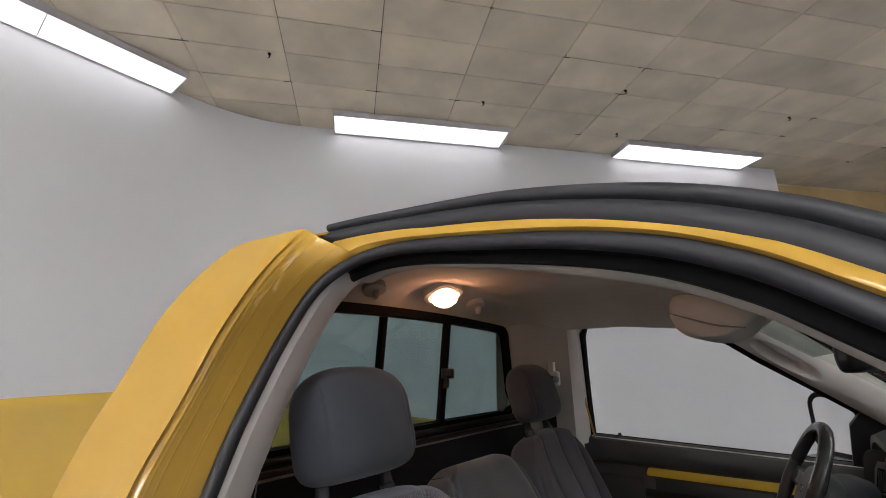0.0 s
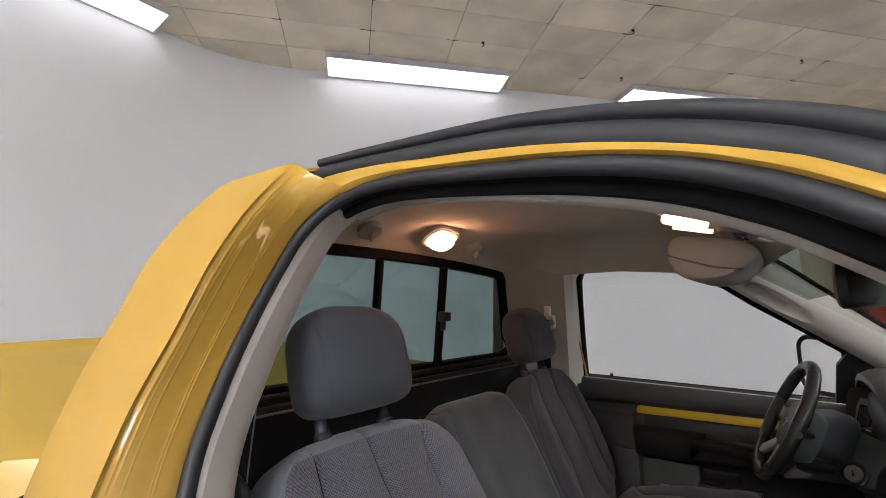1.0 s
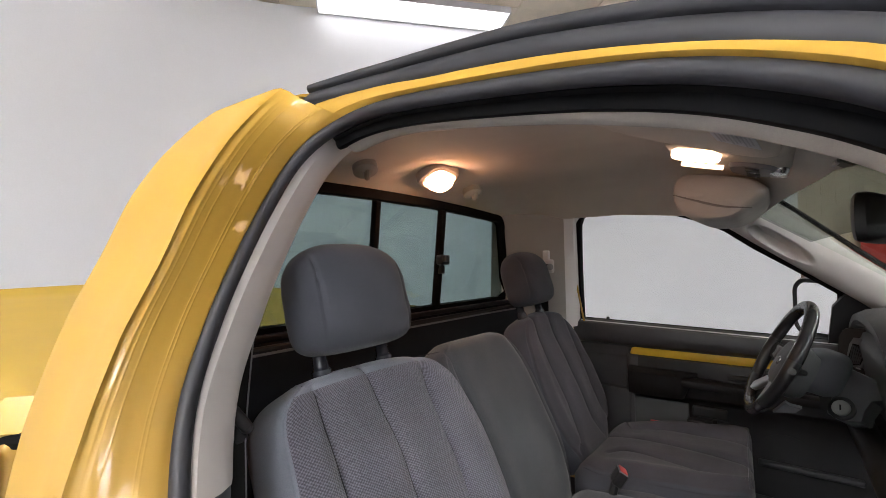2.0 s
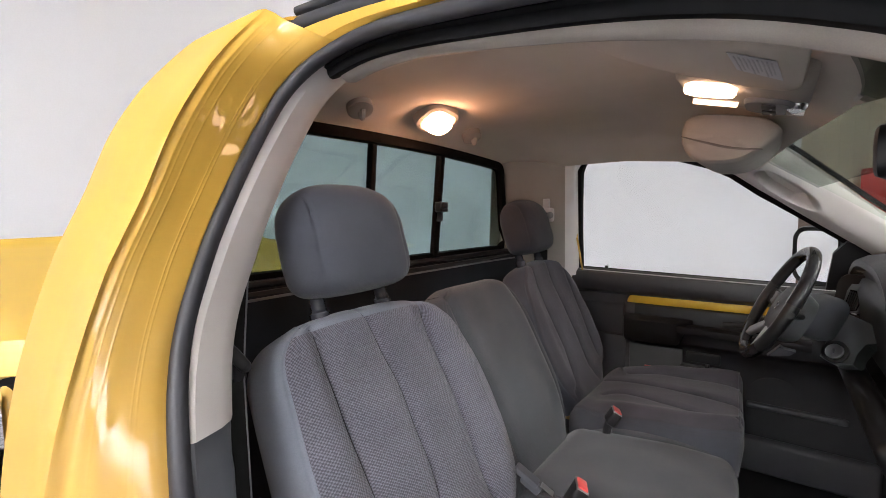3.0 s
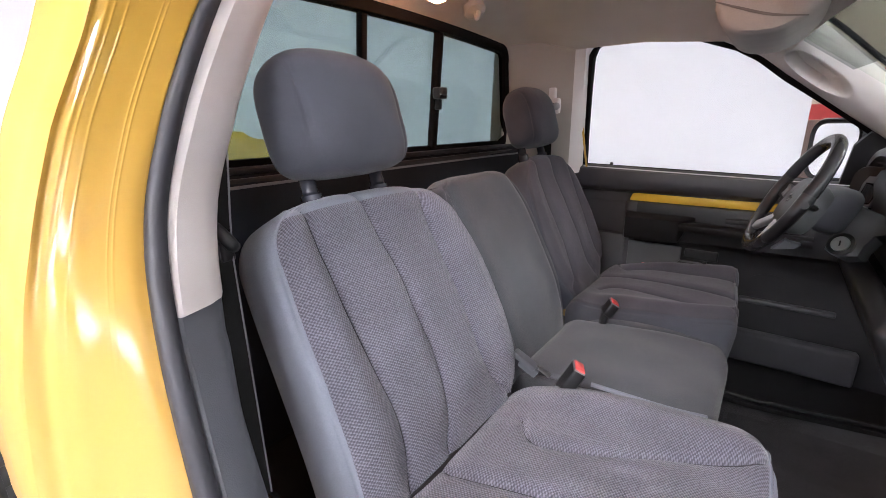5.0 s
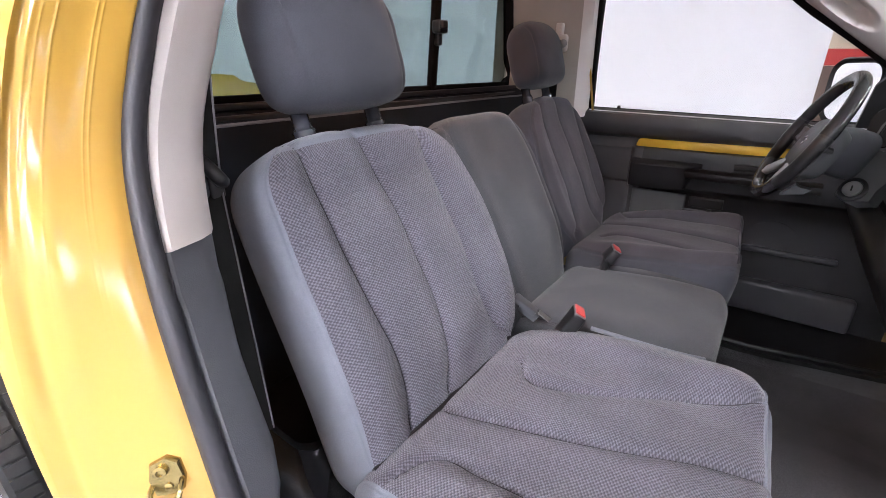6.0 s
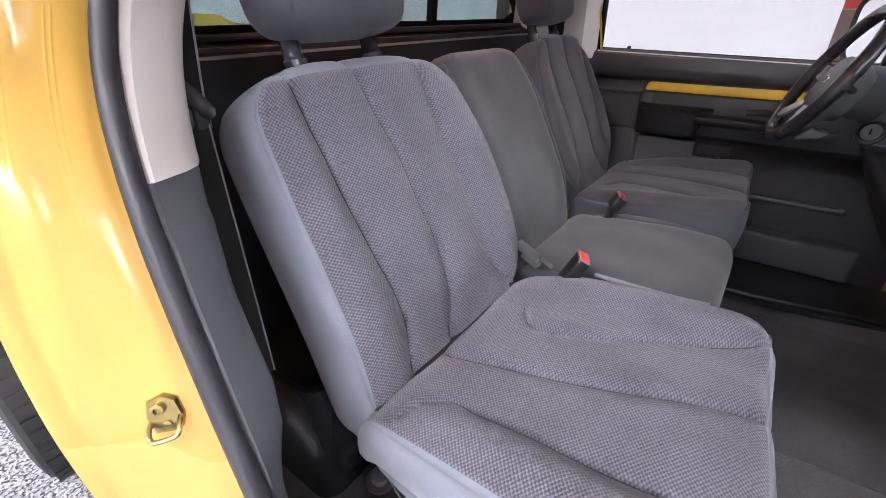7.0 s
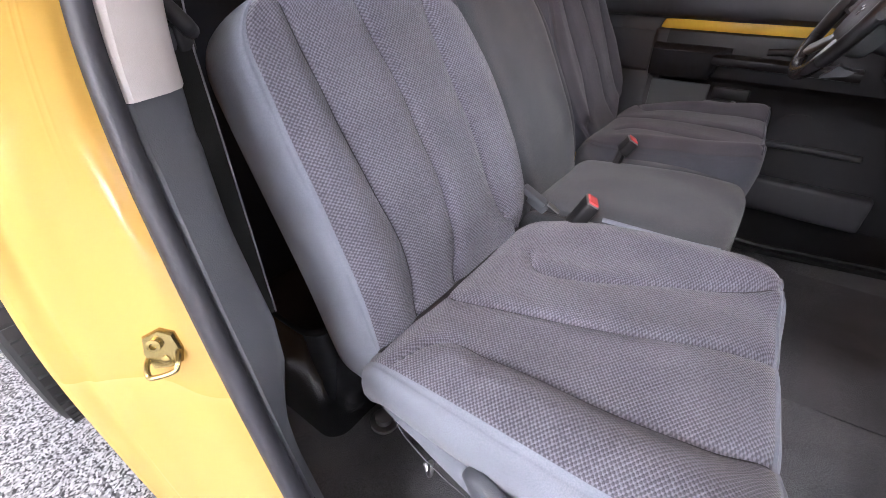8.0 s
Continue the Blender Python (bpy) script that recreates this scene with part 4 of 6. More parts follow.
    part("mirror_glass", plate([MIR(a, b, 0.0) for a, b in rounded(0.145, 0.165, 0.035, 6)], 0.004, (-0.75, -0.66, 0)), MIRROR, mir, "flat mirror glass")
    part("mirror_arm", tube([(0.13, 1.90, 1.25), (0.16, 1.84, 1.24), (0.18, 1.76, 1.25)], 0.025, 10), TRIM_BLACK, mir)
    part("mirror_patch", plate([(0.085, 1.70, 1.225), (0.30, 1.70, 1.225), (0.30, 1.672, 1.31), (0.12, 1.655, 1.365), (0.095, 1.67, 1.33)], 0.02, (0, 1, 0.2)), TRIM_BLACK, door, "black triangular mirror patch")


def door_panel():
    """Trim panel: a padded top roll, a recessed band for the inlay, a bulging middle and a flat lower part behind a joint."""
    rows = []
    prof = [(1.232, 1.738), (1.236, 1.716), (1.226, 1.700), (1.205, 1.696), (1.182, 1.700), (1.170, 1.712), (1.166, 1.724), (1.155, 1.728), (1.128, 1.728), (1.122, 1.726), (1.118, 1.718), (1.105, 1.716), (1.075, 1.716), (1.035, 1.716), (1.010, 1.718), (1.000, 1.728), (0.99, 1.734), (0.93, 1.734), (0.80, 1.73), (0.70, 1.72), (0.60, 1.72)]
    for x in [-0.655, -0.60, -0.55, -0.50, -0.478, -0.470, -0.464, -0.458, -0.452] + list(np.linspace(-0.43, 0.30, 26)):
        seam = math.exp(-((x + 0.464) / 0.005) ** 2)
        fall = lerp(x, [-0.63, -0.36, 0.22], [0.005, -0.003, -0.017])
        rows.append([(x, y + (0.008 * seam if z < 1.13 else 0) + (0.010 if x < -0.466 and 0.995 < z < 1.12 else 0), z + fall * min(1, max(0, (z - 1.16) / 0.05))) for z, y in prof])
    # second slot: the black bulge, and black below it standing in for shade
    return thick(grid(rows, pick=lambda i, j: 1 if j >= 8 and i > 8 else 0), -0.01)


def armrest():
    """Armrest block whose top ends in a slanting step."""
    rows = []
    for x, f, low in ((-0.463, 1.716, 0.990), (-0.4615, 1.682, 0.993), (-0.458, 1.675, 0.996), (-0.44, 1.673, 0.996), (-0.40, 1.673, 0.996), (-0.35, 1.673, 0.997), (-0.31, 1.673, 0.998), (-0.292, 1.674, 0.999), (-0.286, 1.678, 1.002), (-0.270, 1.688, 1.040), (-0.248, 1.702, 1.062), (-0.240, 1.712, 1.070)):
        b = (1.716 - f) / 0.043
        hi = 1.095 - 0.015 * b
        rows.append([(x, 1.722, 1.0955), (x, 1.714, 1.0945), (x, f + 0.003, hi), (x, f, hi - 0.004), (x, f + 0.001, hi - 0.012), (x, f + 0.002, low * 0.5 + hi * 0.5), (x, f + 0.006, low + 0.012), (x, f + 0.014, low + 0.002), (x, 1.722, low - 0.004)])
    return grid(rows)


def pull_bar():
    """Pull handle: a bar standing off the panel, with a hollow under it."""
    rows = []
    for x, w in ((-0.300, 0.7), (-0.288, 0.95), (-0.26, 1.0), (-0.20, 0.98), (-0.12, 0.95), (-0.04, 0.95), (0.02, 0.98), (0.06, 1.0)):
        hi = lerp(x, [-0.3, 0.06], [1.073, 1.066])
        rows.append([(x, 1.722 + (b - 1.722) * w, hi + d) for b, d in ((1.722, 0.003), (1.700, 0.002), (1.680, 0.000), (1.674, -0.005), (1.673, -0.016), (1.678, -0.026), (1.692, -0.029), (1.722, -0.030))])
    return grid(rows)


def lower_door(door):
    part("pocket_panel", rbox((-0.362, 1.726, 0.930), (0.175, 0.012, 0.105), 0.006), HUB_GREY, door, "slate lower pocket panel")
    part("pocket_step", rbox((-0.215, 1.724, 0.962), (0.10, 0.014, 0.035), 0.006), TRIM_BLACK, door)
    part("lower_pocket", rbox((0.04, 1.700, 0.690), (0.36, 0.045, 0.105), 0.014, 3), TRIM_DARK, door, "dark moulded lower pocket")
    part("pocket_ridge", rbox((0.03, 1.712, 0.842), (0.24, 0.022, 0.016), 0.006, 3), TRIM_DARK, door)
    part("speaker_ring", lathe([(0.075, 0), (0.080, 0.006), (0.074, 0.010), (0.068, 0.004)], (-0.02, 1.733, 0.86), (0, -1, 0), 40), TRIM_BLACK, door, "round speaker surround")
    part("inside_handle", sweep(smooth_path([(-0.16, 1.708, 1.088), (-0.12, 1.704, 1.092), (-0.07, 1.708, 1.088)], 8), rounded(0.012, 0.018, 0.005, 3), (0, 1, 0)), TRIM_BLACK, door, "black inside door handle")


MIR = lambda a, b, d: Vector((0.078 - 0.66 * a + 0.75 * d, 1.95 + 0.75 * a + 0.66 * d, 1.303 + b))


def mirror_shell():
    rows = []
    for d, g in ((0.004, 0.92), (-0.006, 0.97), (-0.008, 1.0), (0.0, 1.05), (0.03, 1.05), (0.06, 0.9), (0.08, 0.6)):
        rows.append([MIR(a * g, b * g, d) for a, b in rounded(0.172, 0.19, 0.045, 6)])
    return grid(rows, wrap=True, cap=True)


driver_side()


def a_pillar_and_windshield():
    # driver's windshield pillar: a band from the header down to the dash
    top = [(-0.10, 1.50, 1.645), (-0.03, 1.53, 1.62), (0.07, 1.55, 1.533), (0.168, 1.57, 1.445), (0.34, 1.60, 1.30), (0.45, 1.62, 1.20)]
    low = [(-0.235, 1.585, 1.61), (-0.147, 1.615, 1.565), (-0.070, 1.632, 1.508), (0.012, 1.652, 1.448), (0.20, 1.69, 1.31), (0.31, 1.70, 1.20)]
    def recess(u, f):
        """Depth of the hand hold: a sharp lower lip, a soft upper edge."""
        q = (u - 2.05) / 0.78
        if abs(q) >= 1:
            return 0.0
        g = (f - 0.545) / (0.215 * (1 - abs(q) ** 2.6) ** 0.5)
        if abs(g) >= 1:
            return 0.0
        ends = min(1, (q + 1) / 0.10) * min(1, (1 - q) / 0.55)
        return 0.042 * ends * min(1, (1 - g) / 0.14) * min(1, (g + 1) / 1.1) ** 1.3

    crown = lambda f: spline(f, [0, 0.12, 0.35, 0.6, 0.85, 1.0], [0.0, 0.013, 0.024, 0.026, 0.016, 0.0])
    rows = []
    for k in range(141):
        u = 5 * k / 140
        a, b = at(top, u), at(low, u)
        n = (b - a).cross(Vector((1, 0, -0.85))).normalized()
        if n.y > 0:
            n = -n
        rows.append([a + Vector((0.0, 0.02, 0.01))] + [a + (b - a) * f + n * (crown(f) - recess(u, f)) for f in np.linspace(0, 1, 61)] + [b + Vector((0, 0.03, 0))])
    part("windshield_pillar", grid(rows), TRIM_LIGHT, truck, "light taupe plastic windshield pillar with a moulded hand hold", sharp=60)
    # windshield
    rows = []
    for v in np.linspace(-0.6, 1, 17):
        y = 0.935 + v * 0.61
        x0 = XF(y)
        rows.append([(x0 + f * 0.62, y + v * f * 0.08, 1.618 - 0.018 * abs(v) ** 3 - f * 0.43) for f in np.linspace(0, 1, 6)])
    ws = part("windshield", grid(rows), GLASS_FRONT, truck, "clear raked windshield")
    ws.visible_shadow = False
    part("shade_band", grid([[Vector(p) + Vector((-0.003, 0, -0.004)) for p in [Vector(r[0]).lerp(Vector(r[-1]), f) for f in np.linspace(0.0, 0.20, 5)]] for r in rows]), GLASS_BAND, ws, "grey tinted band along the top").visible_shadow = False
    part("header_trim", sweep([Vector(r[0]) + Vector((-0.002, 0, -0.004)) for r in rows[6:]], ring(0.0035, 8), (0, 0, 1)), TRIM_LIGHT, ws)
    part("pillar_seal", sweep([at(top, 5 * k / 30) + Vector((0.012, 0.004, 0.008)) for k in range(31)], ring(0.006, 8), (0, 0, 1)), RUBBER_DARK, ws)


a_pillar_and_windshield()


def overhead():
    # dome lamp
    d = Vector((-0.706, 0.914, 1.690))
    n = Vector((0.42, -0.15, -0.9)).normalized()
    s = Vector((0, 1, 0)).cross(n).normalized()
    w = n.cross(s).normalized()
    P = lambda a, b, h: d + w * a + s * b + n * h
    lamp = part("dome_lamp", grid([[P(a * g, b * g, h) for a, b in rounded(0.106, 0.094, 0.034, 6)] for g, h in ((1.0, -0.03), (1.0, 0.0), (0.94, 0.009), (0.76, 0.012), (0.74, 0.004))], wrap=True, cap=True), TRIM_TAN, truck, "square taupe dome lamp, lit")
    part("lens", grid([[P(a * g, b * g, h) for a, b in rounded(0.066, 0.056, 0.022, 6)] for g, h in ((1.0, 0.004), (1.0, 0.022), (0.9, 0.028), (0.4, 0.030))], wrap=True, cap=True), LENS, lamp, "glowing warm white lens")
    # coat hooks and round speaker covers each side of it
    for y in (0.70, 1.13):
        q = Vector((-0.745, y, 1.677))
        part("coat_hook", merge(lathe([(0.028, -0.02), (0.028, 0.002), (0.022, 0.006), (0.006, 0.007)], q, n, 20), tube([q, q + n * 0.02, q + n * 0.03 + Vector((0, 0, 0.012)), q + n * 0.035 + Vector((0, 0, 0.03))], 0.006, 8)), TRIM_TAN, truck, "round taupe coat hook")
    # overhead console with map lamps and switches
    tilt = Euler((0, radians(15), 0)).to_matrix()
    con = part("overhead_console", rbox((-0.083, 0.958, 1.664), (0.185, 0.195, 0.050), 0.022, 5, tilt), TRIM_TAN, truck, "taupe overhead console, map lamps lit")
    part("map_lens", grid([[Vector((-0.128, 0.891, 1.6420)) + tilt @ Vector((a * g, b * g, d)) for a, b in rounded(0.076, 0.046, 0.022, 7)] for g, d in ((1.0, 0.010), (1.0, 0.0), (0.94, -0.004), (0.4, -0.006))], wrap=True, cap=True), MAP_LENS, con, "glowing map lamp lens")
    # thin glowing strip stands in for the reflection on the second lens
    part("map_lens", rbox((-0.130, 0.998, 1.6480), (0.072, 0.006, 0.012), 0.0028, 3, tilt), MAP_LENS_GLINT, con, "glowing map lamp lens")
    bez = part("switch_bezel", grid([[Vector((-0.052, 0.992, 1.6265)) + tilt @ Vector((a * g, b * g, d)) for a, b in rounded(0.070, 0.105, 0.030, 6)] for g, d in ((1.06, 0.010), (1.0, 0.0), (0.93, -0.004), (0.4, -0.005))], wrap=True, cap=True), TRIM_SLATE, con, "slate switch panel")
    for dy in (-0.024, 0.024):
        part("switch", rbox(Vector((-0.050, 0.992 + dy, 1.6265)) + tilt @ Vector((0, 0, -0.006)), (0.020, 0.026, 0.005), 0.002, 2, tilt), TRIM_BLACK, bez)
        part("switch_mark", rbox(Vector((-0.050, 0.992 + dy, 1.6265)) + tilt @ Vector((0.004, 0.006, -0.009)), (0.003, 0.010, 0.001), 0, 1, tilt), LABEL_WHITE, bez)
    part("chrome_cap", grid([[Vector((-0.016, 1.005, 1.6170)) + tilt @ Vector((a * g, b * g, d)) for a, b in rounded(0.030, 0.076, 0.014, 6)] for g, d in ((1.05, 0.006), (1.0, 0.0), (0.9, -0.004), (0.3, -0.006))], wrap=True, cap=True), CHROME, bez, "polished end cap")
    # folded sun visors
    end = [(-0.206, 1.605), (-0.205, 1.632), (-0.196, 1.652), (-0.170, 1.660), (-0.120, 1.652), (-0.070, 1.640), (-0.045, 1.626), (-0.030, 1.606), (-0.048, 1.584), (-0.090, 1.556), (-0.130, 1.551), (-0.165, 1.556), (-0.192, 1.574)]
    end = [(p.x, p.z) for p in smooth_path([(x, 0, z) for x, z in end + end[:1]], 61)[:60]]
    crease = [(-0.204, 1.614), (-0.161, 1.597), (-0.112, 1.580), (-0.060, 1.572)]
    body = lambda p, g: (-0.118 + (p[0] + 0.118) * g, 1.606 + (p[1] - 1.606) * g)
    rows = []
    for y, g in ((1.129, 0.3), (1.130, 0.72), (1.133, 0.88), (1.140, 0.96), (1.152, 1.0), (1.30, 1.0), (1.46, 0.98), (1.485, 0.9), (1.49, 0.6)):
        row = []
        for p in end:
            x, z = body(p, g)
            row.append((x, y + 0.004 * math.exp(-((z - lerp(x, *zip(*crease))) / 0.005) ** 2), z))
        rows.append(row)
    vis = part("sun_visor", grid(rows, wrap=True, cap=True), VISOR, truck, "folded taupe sun visor on the driver's side")
    # dark taupe strip paints the shade in the crease
    part("visor_fold_shade", sweep([Vector((x, 1.1295, z)) for x, z in [(p.x, p.z) for p in smooth_path([(x, 0, z) for x, z in crease], 16)]], lambda q: rounded(0.003, 0.0018 + 0.003 * math.sin(math.pi * q), 0.0008, 2), (0, 1, 0)), TAUPE_DARK, vis, "dark strip standing for the shade in the visor's fold")
    # passenger's visor, its slanting outline shaped to fit the camera's view
    flat = [(-0.014, 0.44), (-0.010, 0.60), (-0.010, 0.80), (-0.012, 0.865), (-0.022, 0.890), (-0.045, 0.885), (-0.084, 0.853), (-0.120, 0.818), (-0.163, 0.774), (-0.205, 0.715), (-0.245, 0.63), (-0.262, 0.53), (-0.265, 0.44)]
    flat = [tuple(p[:2]) for p in smooth_path([(*p, 0) for p in flat], 60)]
    V = lambda p, g, d: Vector((-0.12 + (p[0] + 0.12) * g, 0.62 + (p[1] - 0.62) * g, 1.618 + 0.20 * (-0.01 - (-0.12 + (p[0] + 0.12) * g)) + d))
    vis = part("sun_visor", grid([[V(p, g, d) for p in flat] for g, d in ((0.5, -0.0005), (0.93, 0.0), (0.975, 0.003), (1.0, 0.010), (0.995, 0.018), (0.96, 0.024), (0.5, 0.026))], wrap=True, cap=True), HEADLINER, truck, "folded taupe sun visor with a white warning label")
    corners = [(-0.088, 0.67), (-0.041, 0.712), (-0.034, 0.805), (-0.082, 0.746)]
    L = lambda u, v, d: V(tuple(corners[0][k] * (1 - u) * (1 - v) + corners[1][k] * u * (1 - v) + corners[2][k] * u * v + corners[3][k] * (1 - u) * v for k in (0, 1)), 1.0, d)
    lab = part("warning_label", plate([L(0, 0, -0.001), L(1, 0, -0.001), L(1, 1, -0.001), L(0, 1, -0.001)], 0.001, (0, 0, -1)), LABEL_WHITE, vis, "white printed warning label")
    for k in range(9):
        u = 0.10 + 0.095 * k
        e = 0.92 - 0.12 * (k % 3)
        part("print_bar", plate([L(u, 0.08, -0.0028), L(u + 0.035, 0.08, -0.0028), L(u + 0.035, e, -0.0028), L(u, e, -0.0028)], 0.0006, (0, 0, -1)), INK, lab)
    # inside mirror at the top of the windshield
    rm = part("rear_view_mirror", grid([[Vector((0.088, 0.86, 1.517)) + Vector((0.25 * a, a, 0)) * 0.97 + Vector((0, 0, b)) * 1.0 + Vector((d, -0.2 * d, 0)) for a, b in [(p * g, q * g) for p, q in rounded(0.20, 0.062, 0.024, 6)]] for g, d in ((0.92, -0.014), (1.0, -0.010), (1.0, 0.0), (0.8, 0.018), (0.3, 0.026))], wrap=True, cap=True), TRIM_BLACK, truck, "black inside mirror")
    part("mirror_stem", tube([(0.105, 0.86, 1.525), (0.12, 0.88, 1.56), (0.13, 0.90, 1.585)], 0.007, 8), TRIM_BLACK, rm)


VISOR = mat("taupe_visor_vinyl", (0.47, 0.43, 0.395), rough=0.75, var=0.06, var_scale=14, grain=0.05, grain_scale=500, bump=0.15, bump_scale=500)
TRIM_SLATE = mat("slate_switch_plastic", (0.11, 0.11, 0.12), rough=0.4)
overhead()


def dashboard():
    prof = [(0.75, 1.22), (0.50, 1.275), (0.30, 1.295), (0.185, 1.290), (0.150, 1.272), (0.140, 1.245), (0.150, 1.17), (0.165, 1.10), (0.20, 1.04), (0.26, 0.96), (0.33, 0.88), (0.45, 0.80), (0.75, 0.78)]
    rows = [[(x + (0.02 if y < 1.05 else 0.0), y, z) for x, z in prof] for y in np.linspace(0.22, 1.71, 30)]
    dash = part("dashboard", thick(grid(rows), -0.006), TRIM_BLACK, truck, "dark grey plastic dashboard", sharp=60)
    # instrument hood
    rows = []
    for y in np.linspace(1.14, 1.64, 25):
        v = (y - 1.39) / 0.25
        h = 0.020 + 0.050 * (1 - abs(v) ** 3.2)
        rows.append([(0.30, y, 1.29 + 0.6 * h), (0.20, y, 1.285 + h), (0.145, y, 1.272 + h), (0.128, y, 1.262 + h), (0.128, y, 1.252 + h), (0.15, y, 1.245 + h), (0.175, y, 1.22)])
    part("instrument_hood", thick(grid(rows), -0.004), TRIM_DARK, dash, "slate instrument hood")
    part("cluster_face", rbox((0.172, 1.38, 1.235), (0.01, 0.36, 0.11), 0.004), TRIM_BLACK, dash)
    # end panel turned towards the driver, with the side vent and the headlamp knob
    n = Vector((-0.62, -0.76, 0.18)).normalized()
    w = Vector((0.76, -0.62, 0)).normalized()
    u = w.cross(n).normalized()
    u = u if u.z > 0 else -u
    T = lambda o, p: Vector(o) + w * p[0] + u * p[1] + n * p[2]
    slab = lambda o, a, b, r, layers: grid([[T(o, (x * g, y * g, d)) for x, y in rounded(a, b, r, 5)] for g, d in layers], wrap=True, cap=True)
    side = part("end_panel", slab((0.132 + 0.018, 1.560, 1.205), 0.150, 0.165, 0.03, ((1.0, -0.06), (1.0, -0.008), (0.97, -0.003), (0.5, -0.002))), TRIM_BLACK, dash, "black dashboard end panel")
    bez = [Vector(q) for q in ((0.128, 1.5735, 1.262), (0.146, 1.556, 1.263), (0.166, 1.538, 1.256), (0.161, 1.541, 1.243), (0.148, 1.545, 1.214), (0.138, 1.547, 1.191), (0.126, 1.558, 1.189), (0.112, 1.571, 1.193), (0.112, 1.573, 1.205), (0.120, 1.5745, 1.245))]
    slot = [Vector(q) for q in ((0.127, 1.569, 1.247), (0.139, 1.559, 1.246), (0.150, 1.549, 1.241), (0.148, 1.548, 1.228), (0.137, 1.549, 1.197), (0.126, 1.557, 1.194), (0.116, 1.565, 1.192), (0.117, 1.567, 1.208))]
    shape = lambda pts, layers: grid([[sum(pts, Vector()) / len(pts) * (1 - g) + q * g + n * d for q in pts] for g, d in layers], wrap=True, cap=True)
    vent = part("air_vent", shape(bez, ((1.0, -0.02), (1.0, 0.003), (0.96, 0.006), (0.5, 0.0065))), VENT_GREY, side, "grey side air vent with a dark grille")
    well = part("vent_well", shape(slot, ((1.0, 0.004), (1.0, 0.0075), (0.94, 0.0078), (0.5, 0.0078))), RUBBER_DARK, vent)
    for k in range(6):
        f = (k + 0.6) / 6.2
        hi, lo = slot[0].lerp(slot[2], f), slot[6].lerp(slot[4], f)
        part("vent_slat", sweep([lo.lerp(hi, q) + n * 0.0085 for q in (0.05, 0.5, 0.95)], rounded(0.0016, 0.003, 0.0005, 2), n), TRIM_DARK, well)
    # hood's inner edge, made pale to paint the highlight along it
    part("hood_edge", tube([(0.134, 1.574, 1.298), (0.150, 1.562, 1.295), (0.176, 1.545, 1.288)], 0.0035, 8), VENT_GREY, side)
    # white tab standing for a bright fleck of chrome below the vent
    part("chrome_fleck", sweep([Vector((0.126, 1.548, 1.190)), Vector((0.133, 1.541, 1.189))], rounded(0.004, 0.003, 0.001, 2), n), LABEL_WHITE, side)
    part("headlamp_switch", lathe([(0.026, -0.01), (0.026, 0.006), (0.020, 0.008), (0.017, 0.009), (0.016, 0.022), (0.012, 0.025), (0.010, 0.022)], (0.166, 1.525, 1.221), n, 28), VENT_GREY, side, "round headlamp knob")
    # steering column with ignition lock
    col = part("steering_column", sweep(smooth_path([(-0.002, 1.352, 1.206), (0.024, 1.368, 1.204), (0.050, 1.396, 1.200), (0.066, 1.425, 1.196)], 16), lambda s: rounded(0.078, 0.078 + 0.028 * min(1, 1.6 * s), 0.026, 6), (0, 1, 0)), TRIM_LOWER, truck, "slate plastic steering column shroud")
    part("column_collar", sweep([Vector((-0.010, 1.348, 1.208)), Vector((0.0, 1.352, 1.2075)), Vector((0.008, 1.357, 1.206))], lambda s: rounded(0.082, 0.086, 0.030, 6), (0, 1, 0)), HUB_GREY, col, "slate collar behind the wheel")
    part("tilt_lever", plate([(-0.042, 1.335, 1.105), (-0.030, 1.335, 1.118), (-0.018, 1.335, 1.132), (-0.010, 1.337, 1.126), (0.012, 1.34, 1.122), (0.0, 1.337, 1.112)], 0.014, (0, 1, 0.2)), TRIM_LOWER, col, "slate tilt lever")
    # lower dash panel round the ignition lock
    n = Vector((-0.50, -0.72, 0.48)).normalized()
    corners = [Vector(p) for p in ((0.086, 1.420, 1.205), (0.104, 1.413, 1.211), (0.142, 1.378, 1.198), (0.165, 1.345, 1.170), (0.130, 1.358, 1.156), (0.116, 1.352, 1.132), (0.110, 1.346, 1.110), (0.084, 1.359, 1.104), (0.056, 1.383, 1.112))]
    mid = sum(corners, Vector()) / len(corners)
    panel = part("lower_dash_panel", grid([[mid + (p - mid) * g + n * d for p in corners] for g, d in ((1.02, -0.04), (1.02, -0.006), (1.0, -0.002), (0.96, 0.0), (0.4, 0.0005))], wrap=True, cap=True), HUB_GREY, dash, "slate panel round the ignition lock")
    o = Vector((0.082, 1.372, 1.128))
    part("ignition_lock", lathe([(0.026, -0.01), (0.026, 0.002), (0.023, 0.0035), (0.0195, 0.0035), (0.0185, 0.001)], o, n, 32), TRIM_BLACK, panel, "ignition lock barrel")
    part("key_face", lathe([(0.0175, 0.0), (0.0175, 0.005), (0.0165, 0.006), (0.003, 0.004)], o, n, 32), KEY_METAL, panel, "chrome key face")
    part("key_slot", rbox(o + n * 0.006, (0.003, 0.003, 0.013), 0.001), TRIM_BLACK, panel)
    part("dash_chrome_tip", tube([(0.080, 1.421, 1.217), (0.086, 1.419, 1.210), (0.093, 1.415, 1.200)], 0.0028, 8), CHROME, panel)
    part("stalk", tube([(0.02, 1.29, 1.215), (0.0, 1.22, 1.23), (-0.005, 1.19, 1.235)], 0.007, 8), TRIM_BLACK, col)
